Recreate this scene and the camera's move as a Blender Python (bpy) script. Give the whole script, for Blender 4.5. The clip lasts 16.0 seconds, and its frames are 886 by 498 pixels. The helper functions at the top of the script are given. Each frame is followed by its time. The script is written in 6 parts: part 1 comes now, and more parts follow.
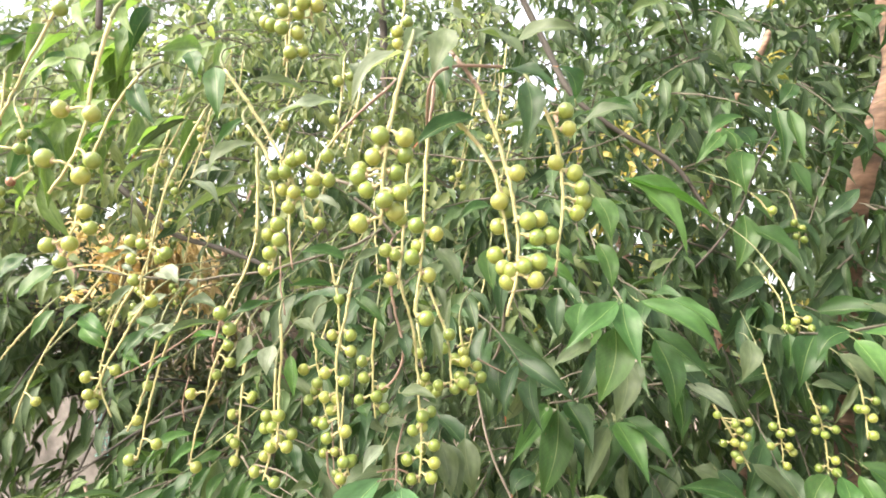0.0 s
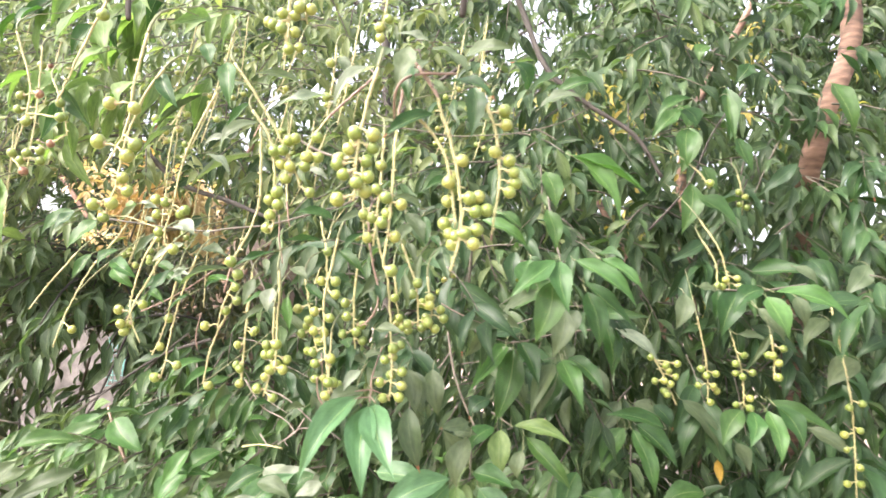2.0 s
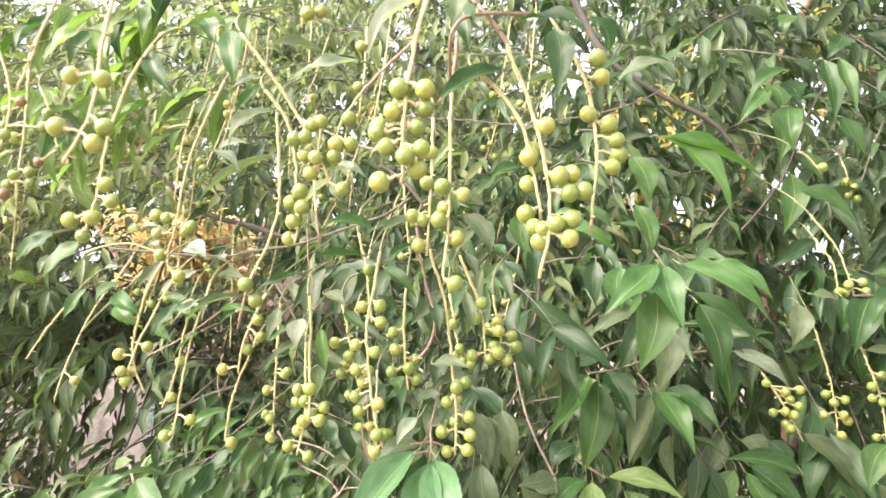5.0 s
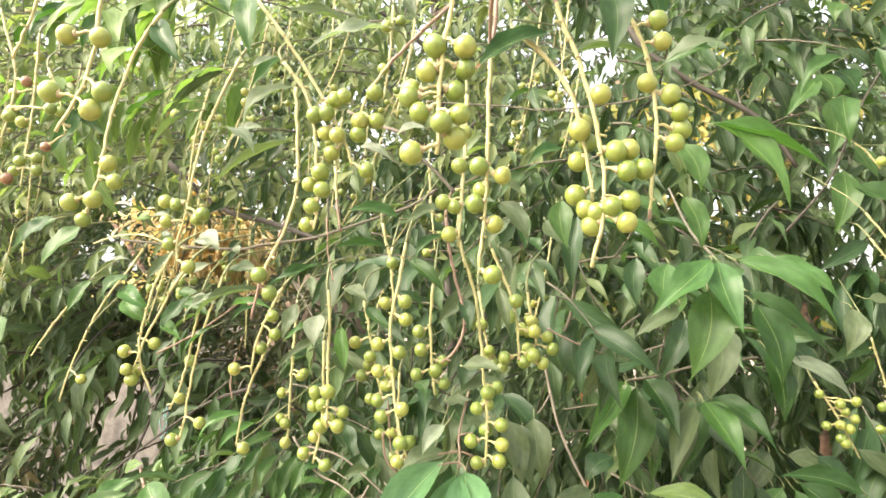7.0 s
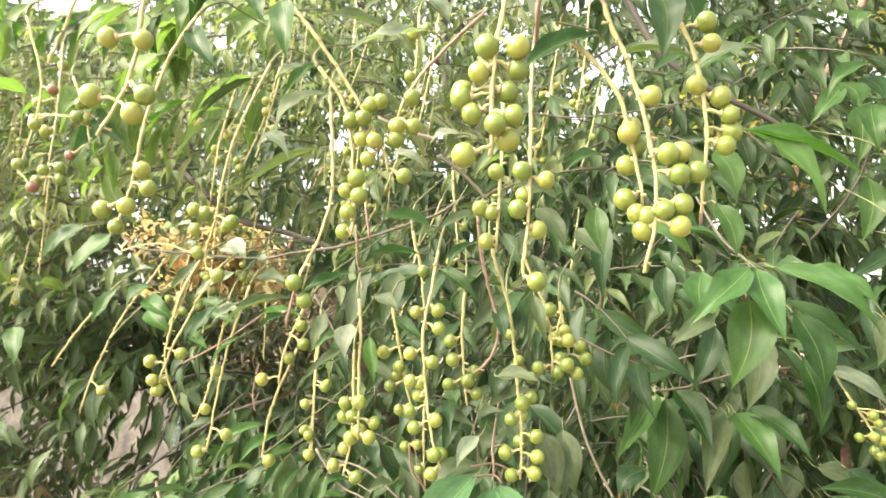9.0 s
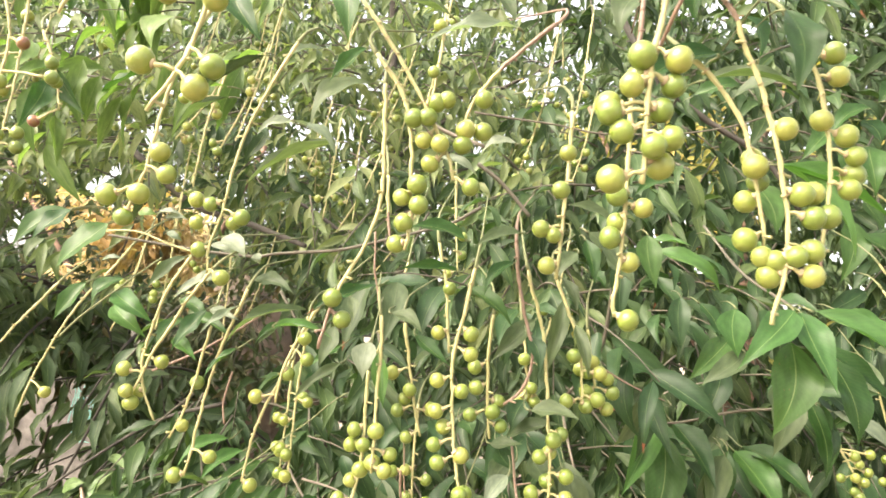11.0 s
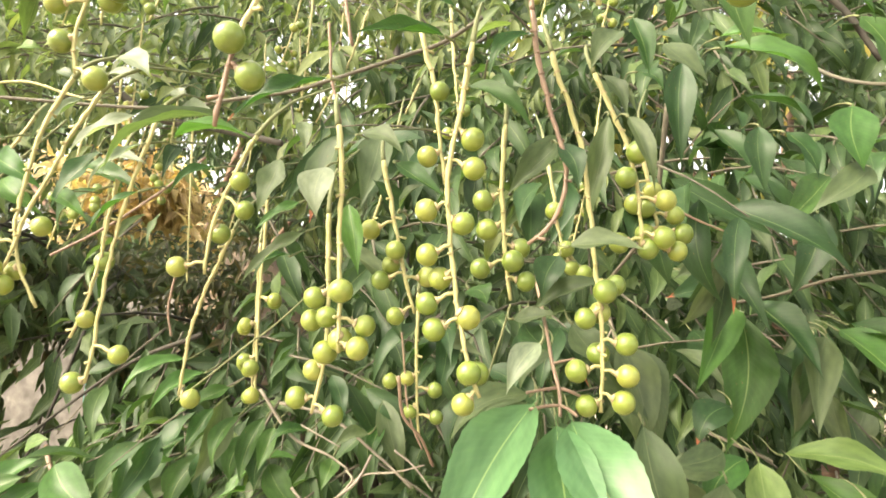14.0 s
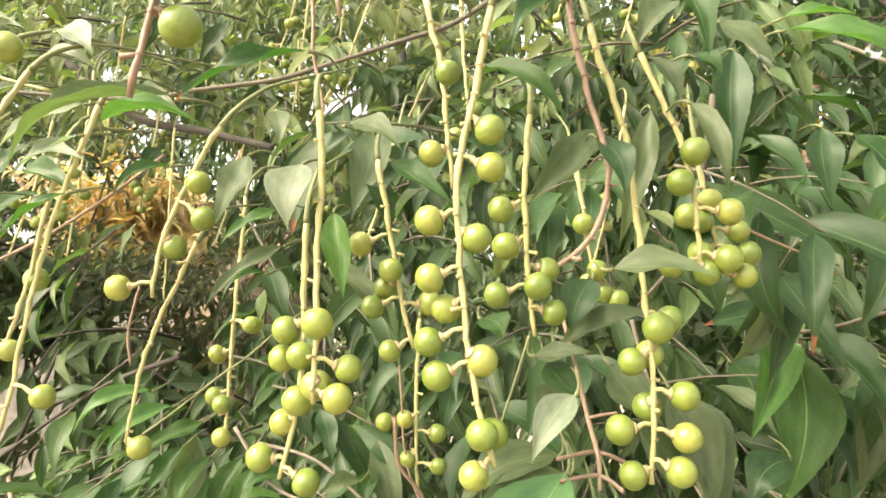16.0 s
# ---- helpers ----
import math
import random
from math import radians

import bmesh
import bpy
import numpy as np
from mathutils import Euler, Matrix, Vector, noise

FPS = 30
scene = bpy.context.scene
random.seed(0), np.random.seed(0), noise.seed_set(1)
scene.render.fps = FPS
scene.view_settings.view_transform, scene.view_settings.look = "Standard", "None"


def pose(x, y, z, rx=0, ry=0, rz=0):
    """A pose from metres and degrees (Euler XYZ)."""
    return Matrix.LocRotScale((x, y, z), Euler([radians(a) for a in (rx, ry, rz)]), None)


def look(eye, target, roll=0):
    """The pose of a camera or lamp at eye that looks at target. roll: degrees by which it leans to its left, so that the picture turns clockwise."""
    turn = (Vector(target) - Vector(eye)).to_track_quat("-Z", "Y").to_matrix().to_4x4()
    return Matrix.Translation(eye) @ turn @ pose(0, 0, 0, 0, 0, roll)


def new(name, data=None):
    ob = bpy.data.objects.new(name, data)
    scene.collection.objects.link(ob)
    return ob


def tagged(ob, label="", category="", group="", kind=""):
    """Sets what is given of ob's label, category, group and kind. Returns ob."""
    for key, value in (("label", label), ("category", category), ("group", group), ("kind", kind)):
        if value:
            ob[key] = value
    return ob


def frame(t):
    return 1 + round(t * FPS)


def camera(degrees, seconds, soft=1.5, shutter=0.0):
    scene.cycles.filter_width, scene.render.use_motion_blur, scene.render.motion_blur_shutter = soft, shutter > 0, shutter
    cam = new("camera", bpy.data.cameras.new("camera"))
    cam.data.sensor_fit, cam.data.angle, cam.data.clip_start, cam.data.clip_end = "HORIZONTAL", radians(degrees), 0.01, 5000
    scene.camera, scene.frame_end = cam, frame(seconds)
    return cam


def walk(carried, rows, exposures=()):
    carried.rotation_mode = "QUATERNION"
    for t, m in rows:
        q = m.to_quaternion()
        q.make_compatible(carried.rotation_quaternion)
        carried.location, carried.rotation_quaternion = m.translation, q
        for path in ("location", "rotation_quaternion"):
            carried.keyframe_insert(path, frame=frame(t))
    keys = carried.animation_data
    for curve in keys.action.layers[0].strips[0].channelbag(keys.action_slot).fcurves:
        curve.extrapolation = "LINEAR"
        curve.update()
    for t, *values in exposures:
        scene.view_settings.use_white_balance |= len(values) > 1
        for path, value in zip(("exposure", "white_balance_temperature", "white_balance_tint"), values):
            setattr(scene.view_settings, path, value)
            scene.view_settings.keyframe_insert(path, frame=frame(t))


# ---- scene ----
cam = camera(65.4, 16.0, soft=1.65, shutter=0.8)
PATH = [
    (0, (0.1034, 0.0975, 1.5575), (-0.0952, 2.0696, 1.8247), 1.46),
    (0.5, (0.0867, 0.092, 1.5535), (-0.0227, 2.0759, 1.7817), 1.85),
    (1, (0.0873, 0.0759, 1.5445), (0.0719, 2.0685, 1.7163), 1.73),
    (1.5, (0.1048, 0.0403, 1.551), (-0.0106, 2.0326, 1.6831), 2.51),
    (2, (0.1418, -0.0096, 1.5592), (-0.0554, 1.9773, 1.6748), 3.03),
    (2.5, (0.1691, -0.0226, 1.554), (-0.0789, 1.9598, 1.6451), 2.98),
    (3, (0.1635, -0.0337, 1.5516), (-0.2244, 1.9276, 1.6028), 1.70),
    (3.5, (0.1518, -0.0239, 1.5527), (-0.2287, 1.9382, 1.6248), 1.61),
    (3.7, (0.1403, -0.0024, 1.558), (-0.213, 1.9635, 1.6614), 1.23),
    (5.8, (0.1044, 0.1437, 1.5467), (-0.1983, 2.1091, 1.7595), 0.17),
    (6, (0.106, 0.1455, 1.5466), (-0.2055, 2.11, 1.7558), 0.29),
    (6.5, (0.0944, 0.1535, 1.5452), (-0.2653, 2.1103, 1.749), 1.09),
    (7, (0.0914, 0.1575, 1.5452), (-0.2658, 2.1126, 1.7688), 1.03),
    (7.5, (0.0899, 0.1473, 1.5467), (-0.2755, 2.1005, 1.7741), 1.22),
    (8, (0.0799, 0.1478, 1.5469), (-0.3237, 2.0921, 1.7849), 0.58),
    (8.5, (0.0792, 0.154, 1.5447), (-0.3379, 2.0893, 1.8286), 0.40),
    (9, (0.0718, 0.1611, 1.5426), (-0.2963, 2.1097, 1.802), 0.97),
    (9.2, (0.0671, 0.1649, 1.5438), (-0.2911, 2.116, 1.7984), 1.60),
    (11.5, (-0.0183, 0.2079, 1.5569), (-0.1148, 2.1881, 1.8201), 4.50),
    (12, (-0.0203, 0.23, 1.5407), (-0.1359, 2.2149, 1.7566), 3.70),
    (12.5, (-0.0211, 0.2502, 1.528), (-0.1951, 2.2353, 1.6985), 2.38),
    (13, (-0.0123, 0.2819, 1.513), (-0.1903, 2.2711, 1.6198), 0.95),
    (13.5, (-0.0061, 0.3126, 1.4987), (-0.2022, 2.299, 1.6244), 0.72),
    (14, (0.0014, 0.3315, 1.4951), (-0.1842, 2.315, 1.6721), 0.77),
    (14.5, (0.0002, 0.3519, 1.5039), (-0.2344, 2.3271, 1.7125), 0.33),
    (15, (-0.0023, 0.37, 1.5038), (-0.2305, 2.3454, 1.7168), 1.55),
    (15.5, (-0.0019, 0.3808, 1.5033), (-0.2143, 2.3587, 1.7102), 1.56),
    (16, (-0.0051, 0.3908, 1.5028), (-0.2031, 2.3693, 1.7187), 1.46),
]
LIGHT = [(0, 2.71, 6900, 12), (1.5, 2.78, 6800, 10), (2.5, 3.03, 6200, 31), (3.5, 3.06, 6300, 33), (6, 2.75, 7100, 12), (9, 2.72, 7300, 10), (11.5, 2.67, 7300, 13), (12.5, 2.70, 7300, 11), (14.5, 2.75, 7800, 7), (16, 2.71, 7800, 8)]
walk(cam, [(t, look(eye, target, roll)) for t, eye, target, roll in PATH], LIGHT)

# ---- world, sun, exposure ----
world = bpy.data.worlds.new("world")
scene.world = world
world.use_nodes = True
wn = world.node_tree
sky = wn.nodes.new("ShaderNodeTexSky")
sky.sky_type, sky.sun_disc = "NISHITA", False
SUN_UP, SUN_ROUND = radians(46), radians(236)
sky.sun_elevation, sky.sun_rotation = SUN_UP, SUN_ROUND
sky.air_density, sky.dust_density, sky.ozone_density = 1.0, 6.0, 0.6
haze = wn.nodes.new("ShaderNodeHueSaturation")
haze.inputs["Saturation"].default_value = 0.40
wn.links.new(sky.outputs[0], haze.inputs["Color"])
wn.links.new(haze.outputs[0], wn.nodes["Background"].inputs[0])
wn.nodes["Background"].inputs[1].default_value = 0.15
sun = new("sun", bpy.data.lights.new("sun", "SUN"))
sun.data.energy, sun.data.angle, sun.data.color = 0.592, radians(35), (1.0, 0.91, 0.74)
sun_way = Vector((math.sin(SUN_ROUND) * math.cos(SUN_UP), math.cos(SUN_ROUND) * math.cos(SUN_UP), math.sin(SUN_UP)))
sun.rotation_euler = sun_way.to_track_quat("Z", "Y").to_euler()
sun.location = (0, -3, 4)


# ---- materials ----
def nodes_of(name):
    m = bpy.data.materials.new(name)
    m.use_nodes = True
    return m, m.node_tree, m.node_tree.nodes["Principled BSDF"]


def ramp_of(nt, stops):
    r = nt.nodes.new("ShaderNodeValToRGB")
    while len(r.color_ramp.elements) < len(stops):
        r.color_ramp.elements.new(0.5)
    for e, (p, c) in zip(r.color_ramp.elements, stops):
        e.position, e.color = p, (*c, 1)
    return r


def noise_of(nt, scale, detail=3.0, kind="Object"):
    tc, n = nt.nodes.new("ShaderNodeTexCoord"), nt.nodes.new("ShaderNodeTexNoise")
    n.inputs["Scale"].default_value, n.inputs["Detail"].default_value = scale, detail
    nt.links.new(tc.outputs[kind], n.inputs["Vector"])
    return n


def math_of(nt, op, a, b=0.0, clamp=False):
    n = nt.nodes.new("ShaderNodeMath")
    n.operation, n.use_clamp = op, clamp
    for i, v in enumerate((a, b)):
        if isinstance(v, (int, float)):
            n.inputs[i].default_value = v
        else:
            nt.links.new(v, n.inputs[i])
    return n.outputs[0]


def mix_of(nt, fac, a, b):
    n = nt.nodes.new("ShaderNodeMix")
    n.data_type = "RGBA"
    for sock, v in ((n.inputs[0], fac), (n.inputs[6], a), (n.inputs[7], b)):
        if isinstance(v, (int, float)):
            sock.default_value = v
        elif isinstance(v, tuple):
            sock.default_value = (*v, 1)
        else:
            nt.links.new(v, sock)
    return n.outputs[2]


def leaf_material(name, stops, rib, rough=0.42, through_light=0.44, island=False, spots=0.0, burnt=0.0):
    m, nt, bsdf = nodes_of(name)
    if island:
        rnd = nt.nodes.new("ShaderNodeNewGeometry").outputs["Random Per Island"]
    else:
        rnd = nt.nodes.new("ShaderNodeObjectInfo").outputs["Random"]
    col = ramp_of(nt, stops)
    nt.links.new(rnd, col.inputs[0])
    uv = nt.nodes.new("ShaderNodeUVMap")
    xyz = nt.nodes.new("ShaderNodeSeparateXYZ")
    nt.links.new(uv.outputs[0], xyz.inputs[0])
    side = math_of(nt, "ABSOLUTE", math_of(nt, "SUBTRACT", xyz.outputs[0], 0.5))
    # veins run from the midrib forward to the edge
    wave = math_of(nt, "SINE", math_of(nt, "MULTIPLY", math_of(nt, "SUBTRACT", xyz.outputs[1], math_of(nt, "MULTIPLY", side, 0.35)), 62.0))
    vein = math_of(nt, "POWER", math_of(nt, "ABSOLUTE", wave), 10.0)
    mid = math_of(nt, "SUBTRACT", 1.0, math_of(nt, "MULTIPLY", side, 55.0), True)
    blotch = noise_of(nt, 6.0, 4.0, "UV")
    shade = ramp_of(nt, [(0.3, (0.72, 0.74, 0.70)), (0.7, (1.12, 1.1, 1.05))])
    nt.links.new(blotch.outputs[0], shade.inputs[0])
    mul = nt.nodes.new("ShaderNodeMix")
    mul.data_type, mul.blend_type = "RGBA", "MULTIPLY"
    mul.inputs[0].default_value = 1.0
    nt.links.new(col.outputs[0], mul.inputs[6])
    nt.links.new(shade.outputs[0], mul.inputs[7])
    c = mix_of(nt, math_of(nt, "MULTIPLY", vein, 0.025), mul.outputs[2], rib)
    c = mix_of(nt, math_of(nt, "MULTIPLY", math_of(nt, "POWER", mid, 0.8), 0.6), c, rib)
    if spots:
        sp = noise_of(nt, 19.0, 1.0, "UV")
        spot = math_of(nt, "MULTIPLY", math_of(nt, "GREATER_THAN", sp.outputs[0], 0.74), spots)
        c = mix_of(nt, spot, c, (0.16, 0.10, 0.045))
    if burnt:
        # some tips wither red-brown
        edge = math_of(nt, "ADD", xyz.outputs[1], math_of(nt, "MULTIPLY", blotch.outputs[0], 0.10))
        tip = math_of(nt, "MULTIPLY", math_of(nt, "GREATER_THAN", edge, 0.955), math_of(nt, "LESS_THAN", rnd, burnt))
        c = mix_of(nt, math_of(nt, "MULTIPLY", tip, 0.85), c, (0.26, 0.085, 0.05))
    nt.links.new(c, bsdf.inputs["Base Color"])
    bsdf.inputs["Roughness"].default_value = rough
    bsdf.inputs["Specular IOR Level"].default_value = 0.28
    bump = nt.nodes.new("ShaderNodeBump")
    bump.inputs["Strength"].default_value, bump.inputs["Distance"].default_value = 0.10, 0.0003
    nt.links.new(math_of(nt, "ADD", math_of(nt, "MULTIPLY", vein, -0.6), math_of(nt, "ADD", math_of(nt, "MULTIPLY", mid, -1.0), math_of(nt, "MULTIPLY", blotch.outputs[0], 0.5))), bump.inputs["Height"])
    nt.links.new(bump.outputs[0], bsdf.inputs["Normal"])
    tr, mix = nt.nodes.new("ShaderNodeBsdfTranslucent"), nt.nodes.new("ShaderNodeMixShader")
    mix.inputs[0].default_value = through_light
    warm = nt.nodes.new("ShaderNodeMix")
    warm.data_type, warm.blend_type = "RGBA", "MULTIPLY"
    warm.inputs[0].default_value = 1.0
    warm.inputs[7].default_value = (1.10, 1.25, 0.60, 1)
    nt.links.new(c, warm.inputs[6])
    nt.links.new(warm.outputs[2], tr.inputs[0])
    nt.links.new(bsdf.outputs[0], mix.inputs[1])
    nt.links.new(tr.outputs[0], mix.inputs[2])
    nt.links.new(mix.outputs[0], nt.nodes["Material Output"].inputs[0])
    return m


def stem_material(name, low, high, rough=0.55):
    m, nt, bsdf = nodes_of(name)
    n = noise_of(nt, 260.0, 3.0)
    big = noise_of(nt, 25.0, 2.0)
    r = ramp_of(nt, [(0.3, low), (0.7, high)])
    nt.links.new(math_of(nt, "ADD", math_of(nt, "MULTIPLY", n.outputs[0], 0.5), math_of(nt, "MULTIPLY", big.outputs[0], 0.5)), r.inputs[0])
    nt.links.new(r.outputs[0], bsdf.inputs["Base Color"])
    bsdf.inputs["Roughness"].default_value = rough
    bump = nt.nodes.new("ShaderNodeBump")
    bump.inputs["Strength"].default_value, bump.inputs["Distance"].default_value = 0.5, 0.0004
    nt.links.new(n.outputs[0], bump.inputs["Height"])
    nt.links.new(bump.outputs[0], bsdf.inputs["Normal"])
    return m


def berry_material(name, stops):
    m, nt, bsdf = nodes_of(name)
    info = nt.nodes.new("ShaderNodeObjectInfo")
    n = noise_of(nt, 1.4, 3.0)
    r = ramp_of(nt, stops)
    nt.links.new(math_of(nt, "ADD", math_of(nt, "MULTIPLY", n.outputs[0], 0.45), math_of(nt, "MULTIPLY", info.outputs["Random"], 0.55)), r.inputs[0])
    # pale speckles and a tan scar where the stalk joins
    fine = noise_of(nt, 9.0, 2.0)
    c = mix_of(nt, math_of(nt, "MULTIPLY", math_of(nt, "GREATER_THAN", fine.outputs[0], 0.68), 0.10), r.outputs[0], (0.50, 0.52, 0.20))
    nt.links.new(c, bsdf.inputs["Base Color"])
    bsdf.inputs["Roughness"].default_value = 0.33
    bsdf.inputs["Specular IOR Level"].default_value = 0.5
    bsdf.inputs["Subsurface Weight"].default_value = 0.25
    bsdf.inputs["Subsurface Radius"].default_value = (0.5, 0.6, 0.15)
    bsdf.inputs["Subsurface Scale"].default_value = 0.004
    bump = nt.nodes.new("ShaderNodeBump")
    bump.inputs["Strength"].default_value, bump.inputs["Distance"].default_value = 0.05, 0.03
    nt.links.new(n.outputs[0], bump.inputs["Height"])
    nt.links.new(bump.outputs[0], bsdf.inputs["Normal"])
    return m


def rough_material(name, stops, fine, coarse, depth, rough=0.9, stretch=(1, 1, 1)):
    m, nt, bsdf = nodes_of(name)
    tc, mp = nt.nodes.new("ShaderNodeTexCoord"), nt.nodes.new("ShaderNodeMapping")
    mp.inputs["Scale"].default_value = stretch
    nt.links.new(tc.outputs["Object"], mp.inputs["Vector"])
    pair = []
    for s, d in ((fine, 5.0), (coarse, 3.0)):
        n = nt.nodes.new("ShaderNodeTexNoise")
        n.inputs["Scale"].default_value, n.inputs["Detail"].default_value = s, d
        nt.links.new(mp.outputs[0], n.inputs["Vector"])
        pair.append(n.outputs[0])
    both = math_of(nt, "ADD", math_of(nt, "MULTIPLY", pair[0], 0.5), math_of(nt, "MULTIPLY", pair[1], 0.5))
    r = ramp_of(nt, stops)
    nt.links.new(both, r.inputs[0])
    nt.links.new(r.outputs[0], bsdf.inputs["Base Color"])
    bsdf.inputs["Roughness"].default_value = rough
    bump = nt.nodes.new("ShaderNodeBump")
    bump.inputs["Strength"].default_value, bump.inputs["Distance"].default_value = 0.8, depth
    nt.links.new(both, bump.inputs["Height"])
    nt.links.new(bump.outputs[0], bsdf.inputs["Normal"])
    return m


RIB = (0.26, 0.32, 0.14)
GREENS = [(0.0, (0.022, 0.064, 0.018)), (0.45, (0.034, 0.088, 0.023)), (1.0, (0.053, 0.114, 0.030))]
LEAF_LOOK = {
    "": ("green_leaf", GREENS, RIB, 0.42, 0.44, 0.5, 0.03),
    "young": ("fresh_leaf", [(0.0, (0.045, 0.118, 0.034)), (1.0, (0.080, 0.170, 0.048))], (0.26, 0.36, 0.14), 0.36, 0.44, 0.25, 0.0),
    "dull": ("dull_leaf", [(0.0, (0.062, 0.094, 0.047)), (1.0, (0.096, 0.130, 0.068))], (0.15, 0.18, 0.10), 0.46, 0.44, 0.4, 0.06),
    # whitish base colour paints the sky's sheen on a glossy leaf
    "pale": ("pale_sky_sheen_leaf", [(0.0, (0.140, 0.180, 0.128)), (1.0, (0.215, 0.250, 0.190))], (0.27, 0.31, 0.20), 0.42, 0.44, 0.0, 0.0),
    # green leaf darkened in colour to stand for deep shade
    "shaded": ("shade_darkened_leaf", [(0.0, (0.022, 0.054, 0.021)), (1.0, (0.037, 0.081, 0.029))], (0.15, 0.21, 0.09), 0.42, 0.34, 0.6, 0.04),
    "bright": ("thin_new_leaf", [(0.0, (0.10, 0.175, 0.055)), (1.0, (0.16, 0.24, 0.085))], (0.28, 0.36, 0.15), 0.42, 0.5, 0.0, 0.0),
    "fresh": ("glossy_fresh_leaf", [(0.0, (0.074, 0.165, 0.078)), (1.0, (0.106, 0.200, 0.102))], (0.32, 0.44, 0.19), 0.28, 0.42, 0.0, 0.0),
    "yellow": ("yellowed_leaf", [(0.0, (0.55, 0.34, 0.07)), (1.0, (0.60, 0.45, 0.12))], (0.5, 0.35, 0.1), 0.5, 0.44, 0.0, 0.0),
}
LEAF = {k: leaf_material(n, st, rib, ro, li, False, sp, bu) for k, (n, st, rib, ro, li, sp, bu) in LEAF_LOOK.items()}
JOINED = {k: leaf_material("joined_" + n, st, rib, ro, li, True, sp, bu) for k, (n, st, rib, ro, li, sp, bu) in LEAF_LOOK.items() if k in ("", "young", "dull", "shaded", "bright")}
# upper left crown: the paler leaf colour stands in for backlight and haze
LIGHT_MASS = leaf_material("sunlit_tint_foliage", [(0.0, (0.094, 0.140, 0.066)), (0.5, (0.155, 0.205, 0.092)), (1.0, (0.24, 0.275, 0.128))], RIB, 0.42, 0.45, True)
# fresh lower leaves, with skylight on their upper faces put into the colour
FRESH_MASS = leaf_material("fresh_skylit_foliage", [(0.0, (0.060, 0.115, 0.048)), (0.6, (0.098, 0.165, 0.070)), (1.0, (0.16, 0.225, 0.105))], RIB, 0.40, 0.4, True)
# darker counterpart of the paler crown colour; part of the shade is coloured in
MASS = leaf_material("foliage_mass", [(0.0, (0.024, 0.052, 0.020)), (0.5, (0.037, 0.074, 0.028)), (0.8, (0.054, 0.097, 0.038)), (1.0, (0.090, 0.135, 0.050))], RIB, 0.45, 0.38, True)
# shade behind is set in the leaf colour, then lifted to lighten dark gaps
DARK_MASS = leaf_material("shaded_foliage", [(0.0, (0.046, 0.080, 0.039)), (0.6, (0.070, 0.112, 0.051)), (1.0, (0.10, 0.14, 0.064))], RIB, 0.5, 0.4, True)
SCRUB = leaf_material("scrub_leaf", [(0.0, (0.040, 0.050, 0.026)), (0.7, (0.075, 0.095, 0.044)), (1.0, (0.15, 0.12, 0.06))], (0.1, 0.12, 0.06), 0.5, 0.3, True)
# orange part of the sunlit patch, its sunlight put into the leaf colour
RUSSET = leaf_material("sunlit_russet_leaf", [(0.0, (0.38, 0.23, 0.10)), (1.0, (0.52, 0.36, 0.18))], (0.35, 0.18, 0.07), 0.6, 0.4, True)
YELLOW = leaf_material("yellowing_leaf", [(0.0, (0.15, 0.17, 0.05)), (0.6, (0.29, 0.27, 0.075)), (1.0, (0.46, 0.34, 0.11))], (0.4, 0.35, 0.1), 0.5, 0.45, True)
# very pale gold: direct sun on the ochre ground is put into this colour
GOLD = leaf_material("sunlit_gold_leaf", [(0.0, (0.25, 0.17, 0.095)), (0.45, (0.46, 0.34, 0.20)), (1.0, (0.68, 0.54, 0.36))], (0.40, 0.24, 0.10), 0.6, 0.4, True)
STEM = stem_material("raceme_stalk", (0.24, 0.235, 0.090), (0.37, 0.345, 0.165))
STEM_RED = stem_material("reddish_stalk", (0.125, 0.080, 0.056), (0.225, 0.155, 0.108))
SHOOT = stem_material("leafless_shoot", (0.075, 0.092, 0.036), (0.15, 0.16, 0.068), 0.7)
CALYX = stem_material("dried_calyx", (0.22, 0.17, 0.10), (0.40, 0.33, 0.20), 0.8)
DEAD = stem_material("dead_twig", (0.12, 0.105, 0.08), (0.24, 0.21, 0.165), 0.85)
TWIG = stem_material("twig_bark", (0.050, 0.046, 0.032), (0.105, 0.092, 0.064), 0.8)
BERRY = berry_material("unripe_cherry", [(0.25, (0.108, 0.155, 0.027)), (0.55, (0.158, 0.200, 0.038)), (0.8, (0.215, 0.230, 0.052))])
RIPE = berry_material("reddening_cherry", [(0.3, (0.16, 0.045, 0.040)), (0.8, (0.19, 0.17, 0.05))])
BARK = rough_material("dark_bark", [(0.3, (0.022, 0.020, 0.016)), (0.7, (0.062, 0.053, 0.042))], 60, 9, 0.004, stretch=(1, 1, 0.35))
BARK_WARM = rough_material("reddish_brown_bark", [(0.36, (0.050, 0.036, 0.028)), (0.5, (0.14, 0.088, 0.060)), (0.64, (0.26, 0.165, 0.115))], 60, 14, 0.006, stretch=(0.5, 0.5, 2.0))
NET = stem_material("faded_turquoise_net", (0.05, 0.22, 0.19), (0.12, 0.36, 0.31), 0.6)
SOIL = rough_material("dry_soil", [(0.3, (0.14, 0.108, 0.080)), (0.7, (0.28, 0.222, 0.168))], 9, 1.1, 0.02)
WATER, _, water = nodes_of("water")
water.inputs["Transmission Weight"].default_value, water.inputs["Roughness"].default_value, water.inputs["IOR"].default_value = 1.0, 0.02, 1.33
EARTH = rough_material("ochre_earth", [(0.36, (0.026, 0.018, 0.012)), (0.5, (0.052, 0.035, 0.021)), (0.64, (0.12, 0.080, 0.047))], 24, 5.0, 0.02)
